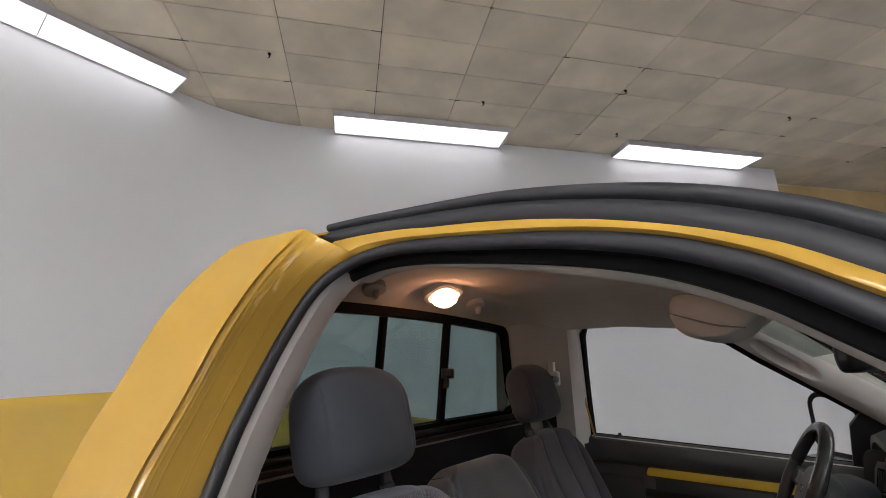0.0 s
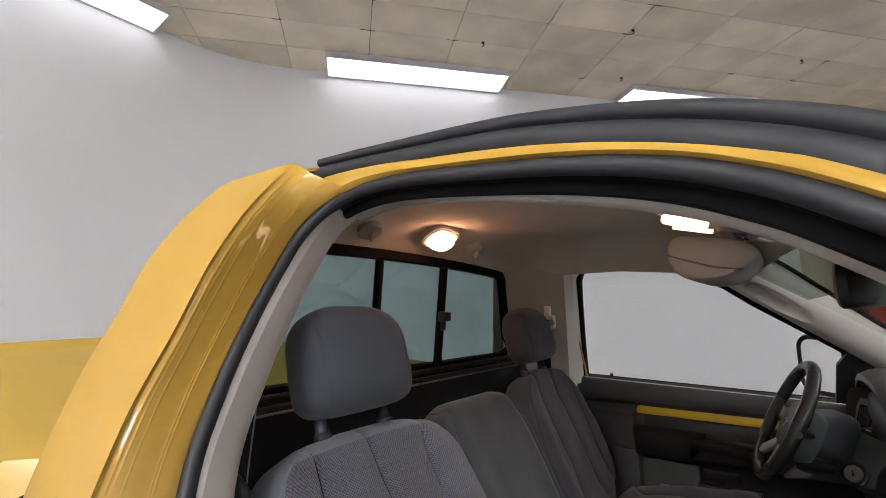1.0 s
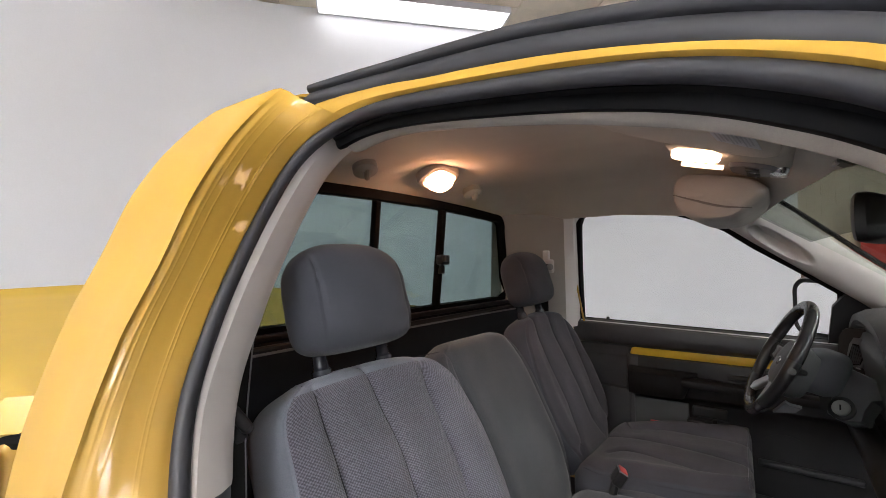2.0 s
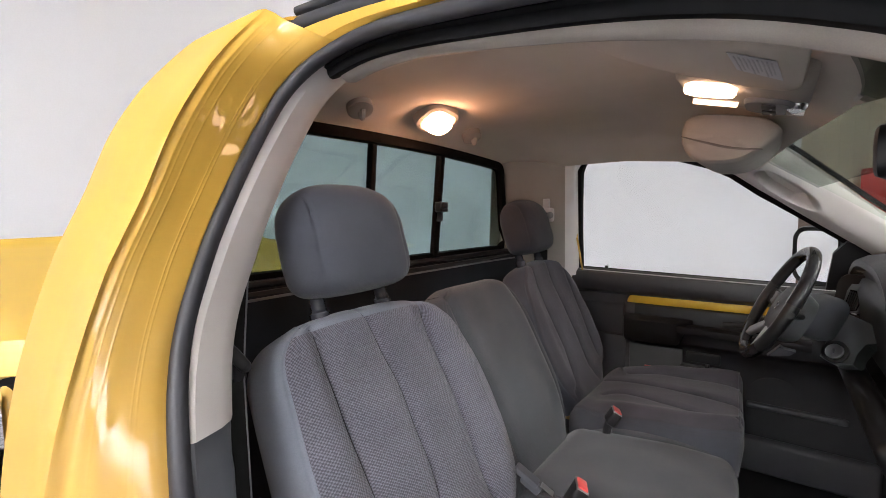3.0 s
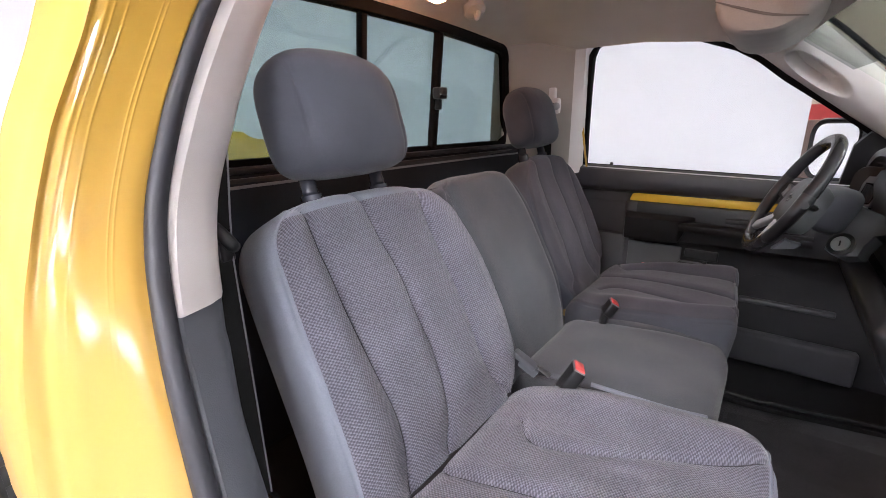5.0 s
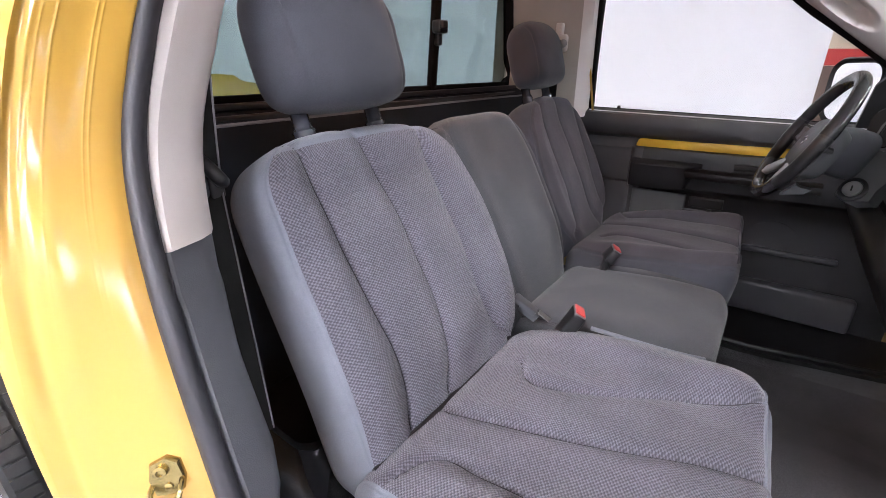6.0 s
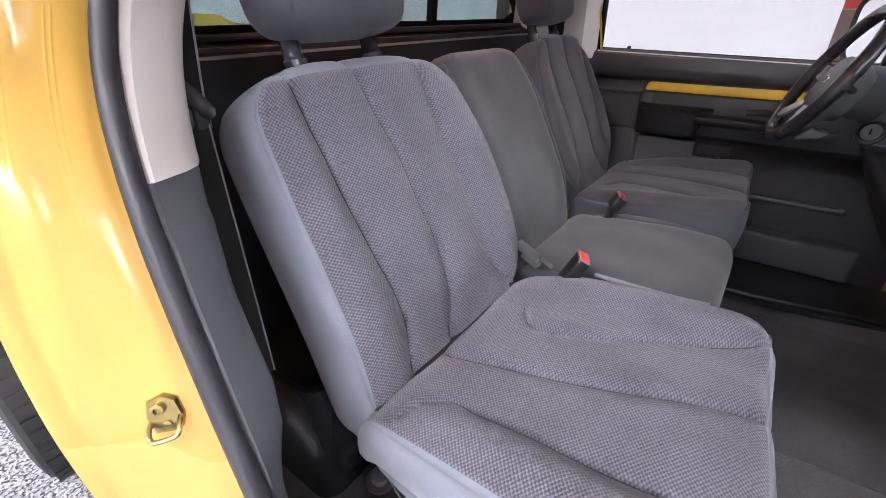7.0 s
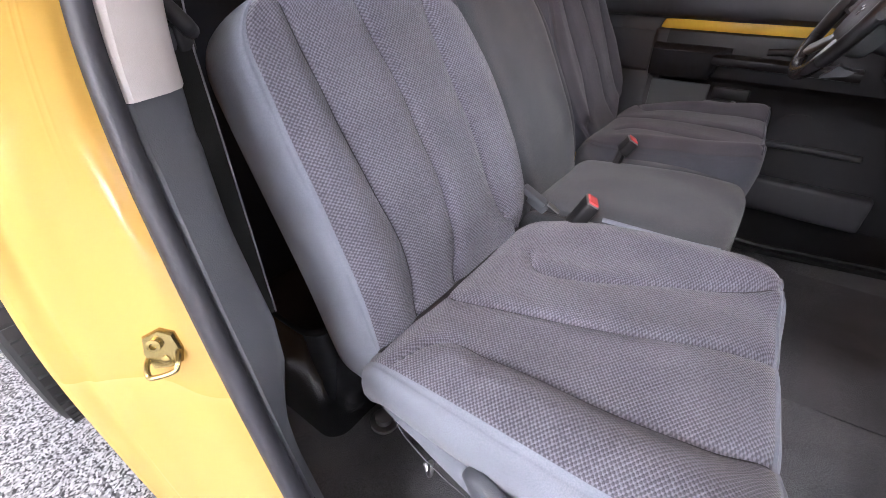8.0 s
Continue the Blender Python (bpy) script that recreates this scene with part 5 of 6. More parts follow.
    # knee panel and lower bolster under the dash
    part("knee_panel", rbox((0.155, 1.30, 1.00), (0.05, 0.66, 0.20), 0.03, 4, Euler((0, radians(-25), 0)).to_matrix()), TRIM_BLACK, dash)
    part("brake_pedal", merge(rbox((0.28, 1.28, 0.74), (0.03, 0.10, 0.05), 0.01), tube([(0.30, 1.28, 0.75), (0.36, 1.28, 0.88), (0.40, 1.28, 1.0)], 0.01, 8)), TRIM_BLACK, truck, "black brake pedal")


dashboard()


def steering_wheel():
    c = Vector((-0.027, 1.341, 1.234))
    nrm = Vector((-0.891, -0.119, 0.438)).normalized()
    side = Vector((0, 1, 0))
    side = (side - nrm * side.dot(nrm)).normalized()
    up = side.cross(nrm).normalized()
    up = up if up.z > 0 else -up
    P = lambda a, b, h=0.0: c + side * a + up * b + nrm * h
    R = 0.135
    wheel = thing("steering_wheel", "black leather steering wheel with a slate hub and silver spokes", "steering wheel")

    def arc(a0, a1, r, count):
        rows = []
        for k in range(count + 1):
            t = radians(a0 + (a1 - a0) * k / count)
            grip = 1.0 + 0.10 * math.exp(-((math.degrees(t) % 180 - 100) / 14) ** 2)
            rad = side * math.sin(t) + up * math.cos(t)
            rows.append([c + rad * (R + r * grip * math.cos(2 * math.pi * j / 14)) + nrm * 0.95 * r * grip * math.sin(2 * math.pi * j / 14) for j in range(14)])
        return grid(rows, wrap=True, cap=True)

    # the rim is covered in four pieces, with a sewn joint between each two
    for a0, a1, m, label in ((-78, 78, RIM_LEATHER, "smooth leather upper rim"), (80, 128, LEATHER, "grained leather grip"), (130, 230, RIM_LEATHER, "smooth leather lower rim"), (232, 280, LEATHER, "grained leather grip")):
        part("rim", arc(a0, a1, 0.0138, 34), m, wheel, label)
    for a in (79, 129, 231, 281):
        part("rim_joint", arc(a - 1.2, a + 1.2, 0.0131, 3), TRIM_BLACK, wheel)
    hub = part("hub", grid([[P(a * g * (1 - 0.10 * b / 0.06), b * g - 0.010, h) for a, b in rounded(0.150, 0.118, 0.045, 8)] for g, h in ((0.85, -0.06), (1.0, -0.042), (1.02, -0.024), (0.97, -0.014), (0.88, -0.008), (0.6, -0.003), (0.3, -0.001))], wrap=True, cap=True), HUB_GREY, wheel, "slate vinyl airbag cover")
    for k, (a, b, w) in enumerate(((-0.022, 0.000, 0.011), (-0.008, 0.003, 0.009), (-0.015, -0.009, 0.010))):
        part("badge", grid([[P(a + u * g, b + v * g, h) for u, v in rounded(w, 0.007, 0.003, 3)] for g, h in ((1.0, -0.006), (1.0, 0.0005), (0.6, 0.002))], wrap=True, cap=True), CHROME, hub, "small silver badge")
    for s in (-1, 1):
        sp = part("spoke", grid([[P(s * x, b + y0, h) for b, h in ((w, k - 0.008), (w, k + 0.002), (0, k + 0.006), (-w, k + 0.002), (-w, k - 0.008), (0, k - 0.012))] for x, w, y0, k in ((0.05, 0.026, 0.0, -0.020), (0.09, 0.021, -0.002, -0.014), (0.130, 0.019, -0.004, -0.002))], wrap=True, cap=True), TRIM_BLACK, wheel, "black upper spoke")
        pad = part("button_pad", grid([[P(s * 0.092 + u * g, v * g - 0.002, h) for u, v in rounded(0.040, 0.031, 0.008, 4)] for g, h in ((1.05, -0.018), (1.0, -0.007), (0.9, -0.005), (0.4, -0.0055))], wrap=True, cap=True), VENT_GREY, sp, "grey speed control pad")
        for v in (-0.009, 0.0, 0.009):
            part("button_mark", grid([[P(s * 0.092 + a * g, v - 0.002 + b * g, h) for a, b in rounded(0.012, 0.003, 0.001, 2)] for g, h in ((1.0, -0.007), (1.0, -0.0045), (0.6, -0.0043))], wrap=True, cap=True), BUTTON_MARK, pad)
        part("lower_spoke", sweep([P(s * 0.020, -0.055, -0.014), P(s * 0.050, -0.085, -0.006), P(s * 0.074, -0.108, 0.0)], rounded(0.030, 0.014, 0.005, 3), side), SILVER, wheel, "silver painted lower spoke")


SILVER = mat("silver_paint", (0.55, 0.55, 0.56), rough=0.3, metal=0.8, var=0.05)
steering_wheel()


# ---- seats ----
def seat_back(bottom, topp, left, right, knit, pleats, dx=0.0, flip=None, thickness=0.10, belly=0.012, bolster=0.016, lift=0.0):
    """A padded backrest between two edge lines. bottom, topp: (x, z) of the front face's ends. left, right: (v, y) stations of the
    edges, v from 0 at the bottom to 1 at the top. pleats: (v, y) stations of each sewn channel. flip: mirrors the seat about y = flip / 2."""
    b, t = Vector((bottom[0] + dx, 0, bottom[1])), Vector((topp[0] + dx, 0, topp[1]))
    length = (t - b).length
    up = (t - b) / length
    fwd = Vector((up.z, 0, -up.x))
    Y = (lambda y: flip - y) if flip else (lambda y: y)
    NV, NA = 84, 230
    rnd = 0.030
    rows = []

    def tucked(v):
        hi = max(0, 1 - (1 - v) * length / rnd)
        lo = max(0, 1 - v * length / rnd)
        return 1 - math.sqrt(max(0, 1 - hi * hi)) + 0.8 * (1 - math.sqrt(max(0, 1 - lo * lo)))

    def face(v, y, extra=0.0):
        yl, yr = spline(v, *zip(*left)), spline(v, *zip(*right))
        f = (y - yl) / (yr - yl)
        edge = min(y - yl, yr - y)
        d = extra - 0.014 * max(0, 1 - edge / 0.016) ** 2 - tucked(v) * thickness * 0.42
        d += belly * math.sin(math.pi * min(1, v * 1.15 + 0.05)) * math.sin(math.pi * f)
        d += bolster * math.exp(-((edge - 0.045) / 0.03) ** 2) * min(1, v * 4) * (1 - 0.75 * v)
        for line in pleats:
            s = abs(y - spline(v, *zip(*line)))
            d -= (0.0070 * math.exp(-(s / 0.0042) ** 2) + 0.0050 * math.exp(-(s / 0.015) ** 2)) * min(1, max(0, v - 0.06) * 14)
        d -= 0.0045 * math.exp(-((edge - 0.010) / 0.003) ** 2)
        d += 0.0025 * noise.noise(Vector((y * 14, v * 7, 3.1 + dx)))
        return b + up * (length * v + lift * math.sin(math.pi * f)) + Vector((0, Y(y), 0)) + fwd * d

    seams = [[face(v, spline(v, *zip(*line)), 0.0004) for v in np.linspace(line[0][0], 0.985, 40)] for line in pleats]
    for i in range(NV):
        v = 1 - (1 - i / (NV - 1)) ** 1.25
        yl, yr = spline(v, *zip(*left)), spline(v, *zip(*right))
        tuck = tucked(v)
        front, back = -tuck * thickness * 0.42, -thickness + tuck * thickness * 0.42
        loop = [face(v, yl + (yr - yl) * j / (NA - 1)) for j in range(NA)]
        deep = [0.22, 0.45, 0.7, 0.9]
        for f in deep:
            loop.append(b + up * length * v + Vector((0, Y(yr + 0.004 * math.sin(math.pi * f)), 0)) + fwd * (front - 0.014 + (back - front + 0.02) * f))
        for f in (0.85, 0.5, 0.15):
            loop.append(b + up * length * v + Vector((0, Y(yl + (yr - yl) * f), 0)) + fwd * back)
        for f in deep[::-1]:
            loop.append(b + up * length * v + Vector((0, Y(yl - 0.004 * math.sin(math.pi * f)), 0)) + fwd * (front - 0.014 + (back - front + 0.02) * f))
        rows.append(loop)
    pick = lambda i, j: 0 if (knit and 7 <= j < NA - 8 and 1 < i < NV - 8) else 1
    return grid(rows, wrap=True, cap=True, pick=pick), seams


def seat_cushion(x0, x1, z, left, right, knit, lines, depth=0.12, corner=0.05, flip=None, bolster=0.022, rise=0.012, dx=0.0, skew=0.0):
    """A padded cushion from x0 (back) to x1 (front), top at about z. left, right: (f, y) stations of the edges. lines: lists of (f, y) along each sewn seam."""
    Y = (lambda y: flip - y) if flip else (lambda y: y)
    NX, NA = 110, 240
    length = x1 - x0
    rows = []

    def edges(f):
        x = x0 + length * f
        yl, yr = spline(f, *zip(*left)), spline(f, *zip(*right))
        c = max(0, 1 - (x1 - x) / corner)
        inset = corner * (1 - math.sqrt(max(0, 1 - c * c))) * 0.9
        return yl + inset * 0.55, yr - inset

    def top(f, y, extra=0.0):
        x = x0 + length * f
        yl, yr = edges(f)
        g = (y - yl) / (yr - yl)
        edge = min(y - yl, yr - y)
        r = max(0, 1 - (x1 - x) / 0.026)
        d = extra - 0.016 * max(0, 1 - edge / 0.018) ** 2 - 0.026 * (1 - math.sqrt(max(0, 1 - r * r))) - 0.03 * max(0, 1 - f / 0.12) ** 2 + rise * (f - 0.5)
        d += bolster * math.exp(-((edge - 0.055) / 0.040) ** 2) * min(1, f * 2.4) * (1 if g > 0.5 else 0.85)
        d += 0.008 * math.sin(math.pi * f) * math.sin(math.pi * g)
        for line in lines:
            fs, ys = zip(*line)
            if f >= fs[0] - 0.02:
                q = abs(y - spline(f, fs, ys))
                d -= (0.0070 * math.exp(-(q / 0.0044) ** 2) + 0.0050 * math.exp(-(q / 0.015) ** 2)) * min(1, (f - fs[0] + 0.02) * 25)
        d -= 0.0040 * math.exp(-((edge - 0.010) / 0.003) ** 2)
        d += 0.003 * noise.noise(Vector((x * 12, y * 12, 1.7)))
        return Vector((x + dx + slant(f, y), Y(y), z + d))

    slant = lambda f, y: -skew * (y - 0.56) * max(0, f) ** 2
    seams = [[top(f, spline(f, *zip(*line)), 0.0007) for f in np.linspace(line[0][0], 0.985, 44)] for line in lines]
    yl, yr = edges(0.978)
    piping = [top(0.978, yl + (yr - yl) * (0.05 + 0.9 * k / 39), 0.0008) for k in range(40)]
    for i in range(NX):
        f = 1 - (1 - i / (NX - 1)) ** 1.2
        x = x0 + length * f
        yl, yr = edges(f)
        r = max(0, 1 - (x1 - x) / 0.026)
        drop = 0.026 * (1 - math.sqrt(max(0, 1 - r * r)))
        back = max(0, 1 - f / 0.12)
        loop = [top(f, yl + (yr - yl) * j / (NA - 1)) for j in range(NA)]
        base = z - 0.016 - drop + rise * (f - 0.5) - 0.03 * back ** 2
        side = (0.2, 0.45, 0.75, 1.0)
        for q in side:
            loop.append((x + dx + slant(f, yr) - 0.01 * r * q, Y(yr + 0.006 * math.sin(math.pi * q) - 0.02 * q * q), base - (depth - 0.016) * q))
        for g in (0.8, 0.5, 0.2):
            loop.append((x + dx + slant(f, yl + (yr - yl) * g) - 0.01 * r, Y(yl + (yr - yl) * g), z - depth - 0.004))
        for q in side[::-1]:
            loop.append((x + dx + slant(f, yl) - 0.01 * r * q, Y(yl - 0.006 * math.sin(math.pi * q) + 0.02 * q * q), base - (depth - 0.016) * q))
        rows.append(loop)
    pick = lambda i, j: 0 if (knit and 7 <= j < NA - 8 and i < NX - 4) else 1
    return grid(rows, wrap=True, cap=True, pick=pick), seams, piping


def head_rest(cy, c, lean=20):
    """A padded headrest, front face leaning back, centred on c = (x, z)."""
    up = Vector((-math.sin(radians(lean)), 0, math.cos(radians(lean))))
    fwd = Vector((up.z, 0, -up.x))
    o = Vector((c[0], cy, c[1]))
    rows = []
    NV, NK = 48, 120
    for i in range(NV):
        v = math.sin(math.pi * (i / (NV - 1) - 0.5) * 0.999)
        p, q = (3.0, 2.4) if v > 0 else (6.0, 4.0)
        w = 0.115 * max(0, 1 - abs(v) ** p) ** (1 / p)
        th = 0.055 * max(0, 1 - abs(v) ** q) ** (1 / q)
        loop = []
        for k in range(NK):
            t = 2 * math.pi * k / NK
            ca, sa = math.cos(t), math.sin(t)
            a = math.copysign(abs(ca) ** 0.55, ca) * w
            b = math.copysign(abs(sa) ** 0.75, sa) * th * (1.0 if sa > 0 else 0.9)
            if sa > 0:
                b -= 0.005 * math.exp(-((abs(a) / 0.115 - 0.76) / 0.018) ** 2) * (1 - v * v)
            b += 0.0015 * noise.noise(Vector((a * 25, v * 2.5, 5.0)))
            loop.append(o + Vector((0, a, 0)) + up * (v * 0.086 + 0.004 * (1 - (a / 0.115) ** 2) * v) + fwd * b)
        rows.append(loop)
    return grid(rows, wrap=True, cap=True)


def buckle(root, c, turn, length=0.064):
    """A belt buckle: a flat moulded body, a bright rim and the red button in its end."""
    m = Euler([radians(a) for a in turn]).to_matrix()
    o = Vector(c)
    b = part("belt_buckle", rbox(o + m @ Vector((0.014 - length / 2, 0, 0)), (length, 0.037, 0.024), 0.006, 3, m), TRIM_BLACK, root, "black seat-belt buckle")
    part("rim", rbox(o + m @ Vector((0.0125, 0, 0.001)), (0.005, 0.034, 0.0215), 0.0022, 2, m), STEEL, b, "bright rim round the button")
    part("release_button", rbox(o + m @ Vector((0.0145, 0, 0.001)), (0.006, 0.031, 0.018), 0.0025, 2, m), RED_BUTTON, b, "red release button")
    part("buckle_stalk", tube([o + m @ Vector((0.016 - length, 0, 0)), o + m @ Vector((0.006 - length, 0, 0)) - Vector((0, 0, 0.02)), o + m @ Vector((0.006 - length, 0, 0)) - Vector((0, 0, 0.07))], 0.010, 8), TRIM_BLACK, b)


B_LEFT = ((0.0, 0.348), (0.08, 0.345), (0.3, 0.349), (0.82, 0.352), (0.90, 0.360), (0.96, 0.385), (1.0, 0.43))
B_RIGHT = ((0.0, 0.69), (0.10, 0.712), (0.17, 0.742), (0.25, 0.762), (0.42, 0.774), (0.62, 0.768), (0.76, 0.752), (0.86, 0.735), (0.92, 0.710), (0.97, 0.675), (1.0, 0.63))
PLEATS = (((0.10, 0.425), (0.16, 0.436), (0.22, 0.445), (0.33, 0.447), (0.48, 0.438), (0.64, 0.431), (0.80, 0.427), (1.0, 0.420)),
          ((0.10, 0.510), (0.15, 0.522), (0.20, 0.537), (0.28, 0.545), (0.40, 0.548), (0.56, 0.546), (0.74, 0.543), (1.0, 0.522)),
          ((0.14, 0.690), (0.18, 0.672), (0.24, 0.662), (0.36, 0.657), (0.53, 0.659), (0.73, 0.654), (1.0, 0.647)))
C_LEFT = ((0.0, 0.335), (0.1, 0.325), (0.5, 0.322), (1.0, 0.330))
C_RIGHT = ((0.0, 0.70), (0.1, 0.74), (0.25, 0.775), (0.5, 0.795), (0.8, 0.803), (1.0, 0.80))
SEAMS = [((0.12, 0.345), (0.16, 0.385), (0.22, 0.410), (0.32, 0.410), (0.6, 0.420), (0.85, 0.438), (0.95, 0.455), (1.0, 0.462)),
         ((0.08, 0.480), (0.28, 0.498), (0.45, 0.518), (0.61, 0.541), (0.82, 0.577), (1.0, 0.601)),
         ((0.18, 0.632), (0.23, 0.606), (0.30, 0.599), (0.45, 0.620), (0.61, 0.655), (0.80, 0.694), (1.0, 0.728))]


def sew(seams, side, parent):
    # dark line laid in each crease, standing in for its shade
    for path in seams:
        part("seam", sweep(path, ring(0.0009, 6), side), SEAM_SHADE, parent)


D_LEFT = ((0.0, 0.50), (0.08, 0.46), (0.14, 0.424), (0.20, 0.392), (0.29, 0.367), (0.45, 0.358), (0.6, 0.360), (0.80, 0.374), (0.90, 0.402), (0.95, 0.435), (1.0, 0.50))


def bucket_seat(name, label, dx, flip, head_y, cloth, side_cloth):
    seat = thing(name, label, "car seat", group="front seats")
    cy = 0.56 if not flip else flip - 0.56
    bm, seams = seat_back((-0.362, 0.885), (-0.551, 1.308), D_LEFT if flip else B_LEFT, B_RIGHT, True, PLEATS, dx, flip, lift=0.006)
    back = part("backrest", bm, [cloth, side_cloth], seat, "pleated charcoal backrest with plain side panels", sharp=70)
    sew(seams, (0, 1, 0), back)
    head = part("headrest", head_rest(head_y, (-0.597 + dx, 1.413), 16), CLOTH_HEAD, seat, "slate velour headrest", sharp=70)
    for y in (-0.066, 0.066):
        p = Vector((-0.583 + dx, head_y + y, 1.30))
        part("post", lathe([(0.0075, -0.04), (0.0075, 0.06)], p, (-0.28, 0, 0.96), 12), POST_METAL, head, "dark steel post")
        part("post_guide", lathe([(0.0150, -0.02), (0.0155, -0.003), (0.0125, 0.000), (0.0118, 0.003), (0.0118, 0.026), (0.0105, 0.028)], p + Vector((-0.002, 0, 0.006)), (-0.28, 0, 0.96), 20), GUIDE_SLATE, back, "black plastic post guide")
    bm, seams, piping = seat_cushion(-0.40, 0.004 if flip else 0.013, 0.943, C_LEFT, C_RIGHT, True, SEAMS, 0.10, 0.055, flip, dx=dx, skew=-0.06 if flip else 0.085, rise=0.058 if flip else 0.012)
    cush = part("cushion", bm, [cloth, side_cloth], seat, "pleated charcoal cushion with plain sides", sharp=70)
    sew(seams, (0, 1, 0), cush)
    part("piping", sweep(piping, ring(0.0024, 6), (1, 0, 0)), side_cloth, cush, "pale piping along the front edge")
    part("seat_base", rbox((-0.20 + dx, cy + 0.02, 0.745), (0.30, 0.32, 0.19), 0.03), TRIM_DARK, seat, "dark plastic seat base")
    for y in (-0.10, 0.14):
        part("seat_rail", rbox((-0.20 + dx, cy + y, 0.642), (0.38, 0.035, 0.05), 0.008), STEEL, seat)
    return seat


passenger = bucket_seat("passenger_seat", "charcoal knit and slate cloth passenger seat with headrest", 0.0, None, 0.527, CLOTH_KNIT, CLOTH_SIDE)
# dimmer cloth and side panels stand in for weaker light on the driver's side
driver = bucket_seat("driver_seat", "charcoal cloth driver's seat with headrest, tone dimmed for weaker light, set further back", -0.09, 1.94, 1.358, CLOTH_DIMMED, CLOTH_HEAD)
buckle(passenger, (-0.290, 0.763, 0.972), (0, -62, 25))
buckle(driver, (-0.327, 1.099, 0.969), (0, -58, 25), 0.036)
# side valance, recliner lever, hog rings and floor bolt of the passenger seat
rows = []
for x in np.linspace(-0.365, 0.0, 16):
    f = (x + 0.365) / 0.365
    low = 0.855 - 0.085 * min(1, f * 2.2) ** 0.7
    rows.append([(x, 0.345, 0.86), (x, 0.336, 0.848), (x, 0.333, (0.848 + low) / 2), (x, 0.336, low + 0.006), (x, 0.350, low)])
part("side_valance", grid(rows), CLOTH_SIDE, passenger, "slate cloth side valance")
lever = part("recliner_lever", sweep(smooth_path([(-0.222, 0.322, 0.862), (-0.205, 0.312, 0.868), (-0.180, 0.306, 0.855), (-0.120, 0.302, 0.815)], 16), lambda q: rounded(0.020, 0.020 + 0.036 * math.sin(math.pi * min(1, 0.12 + 1.3 * q)) if q < 0.7 else 0.040, 0.0085, 5), (0, 1, 0)), TRIM_LOWER, passenger, "slate plastic recliner lever")
for k in range(7):
    q = k / 6
    part("grip_rib", rbox((-0.166 + 0.034 * q, 0.2935, 0.846 - 0.023 * q), (0.0016, 0.003, 0.024), 0.0006, 1, Euler((0, radians(-32), 0)).to_matrix()), TRIM_BLACK, lever)
part("valance_cord", tube([(-0.365, 0.338, 0.853), (-0.330, 0.336, 0.812), (-0.270, 0.337, 0.782), (-0.180, 0.338, 0.770)], 0.0009, 6), TRIM_LOWER, passenger, "thin cord along the valance hem")
part("cord_hook", tube([(-0.300, 0.345, 0.780), (-0.298, 0.340, 0.760), (-0.305, 0.345, 0.748), (-0.314, 0.350, 0.756)], 0.004, 8), STEEL, passenger, "steel cord hook")
part("floor_bolt", lathe([(0.026, 0), (0.026, 0.006), (0.016, 0.008), (0.016, 0.02), (0.010, 0.024)], (-0.474, 0.423, 0.618), (0, 0, 1), 16), STEEL, passenger, "steel seat rail bolt")
# black tube painted in for the shade of the gap under the backrest
part("seat_gap_shade", tube([(-0.378, 0.352, 0.924), (-0.376, 0.40, 0.927), (-0.377, 0.48, 0.928), (-0.380, 0.58, 0.928), (-0.385, 0.70, 0.927)], 0.006, 8), TRIM_BLACK, passenger, "black strip painting the shaded gap between backrest and cushion")
for y in (0.385, 0.425, 0.60, 0.70):
    part("hog_ring", tube([(-0.345, y - 0.008, 0.917), (-0.337, y, 0.924), (-0.345, y + 0.008, 0.917)], 0.0022, 6), TRIM_BLACK, passenger)

middle = thing("centre_seat", "plain charcoal velour centre seat without headrest", "car seat", group="front seats")
bm, seams = seat_back((-0.408, 0.880), (-0.600, 1.300), ((0.0, 0.79), (0.5, 0.775), (0.85, 0.775), (0.94, 0.79), (1.0, 0.83)), ((0.0, 0.99), (0.06, 1.045), (0.12, 1.085), (0.20, 1.108), (0.4, 1.122), (0.7, 1.112), (0.85, 1.092), (0.93, 1.062), (1.0, 1.01)), False, (((0.05, 0.83), (1.0, 0.80)), ((0.10, 1.06), (0.2, 1.085), (0.5, 1.092), (0.8, 1.080), (1.0, 1.03))), belly=0.01, bolster=0.006)
sew(seams, (0, 1, 0), part("backrest", bm, [CLOTH_PLAIN, CLOTH_PLAIN], middle, "plain charcoal backrest", sharp=70))
bm, seams, piping = seat_cushion(-0.44, -0.075, 0.925, ((0.0, 0.80), (1.0, 0.79)), ((0.0, 1.09), (0.3, 1.145), (0.6, 1.165), (1.0, 1.165)), False, [((0.05, 1.105), (1.0, 1.128)), ((0.05, 0.815), (1.0, 0.815))], 0.13, 0.13, bolster=0.004)
sew(seams, (0, 1, 0), part("cushion", bm, [CLOTH_PLAIN, CLOTH_PLAIN], middle, "plain charcoal cushion with rounded front", sharp=70))
part("seat_base", rbox((-0.26, 0.95, 0.72), (0.30, 0.26, 0.16), 0.03), TRIM_BLACK, middle)
tilt = Euler((0, radians(32), radians(12))).to_matrix()
part("belt_tongue", merge(rbox((-0.392, 0.772, 0.960), (0.050, 0.022, 0.012), 0.004, 2, tilt), rbox((-0.385, 0.775, 0.945), (0.040, 0.016, 0.018), 0.004, 2, tilt)), TRIM_LOWER, middle, "slate belt sleeve")
part("tongue_plate", rbox((-0.356, 0.783, 0.941), (0.026, 0.013, 0.003), 0.001, 2, tilt), STEEL, middle, "chrome belt tongue")
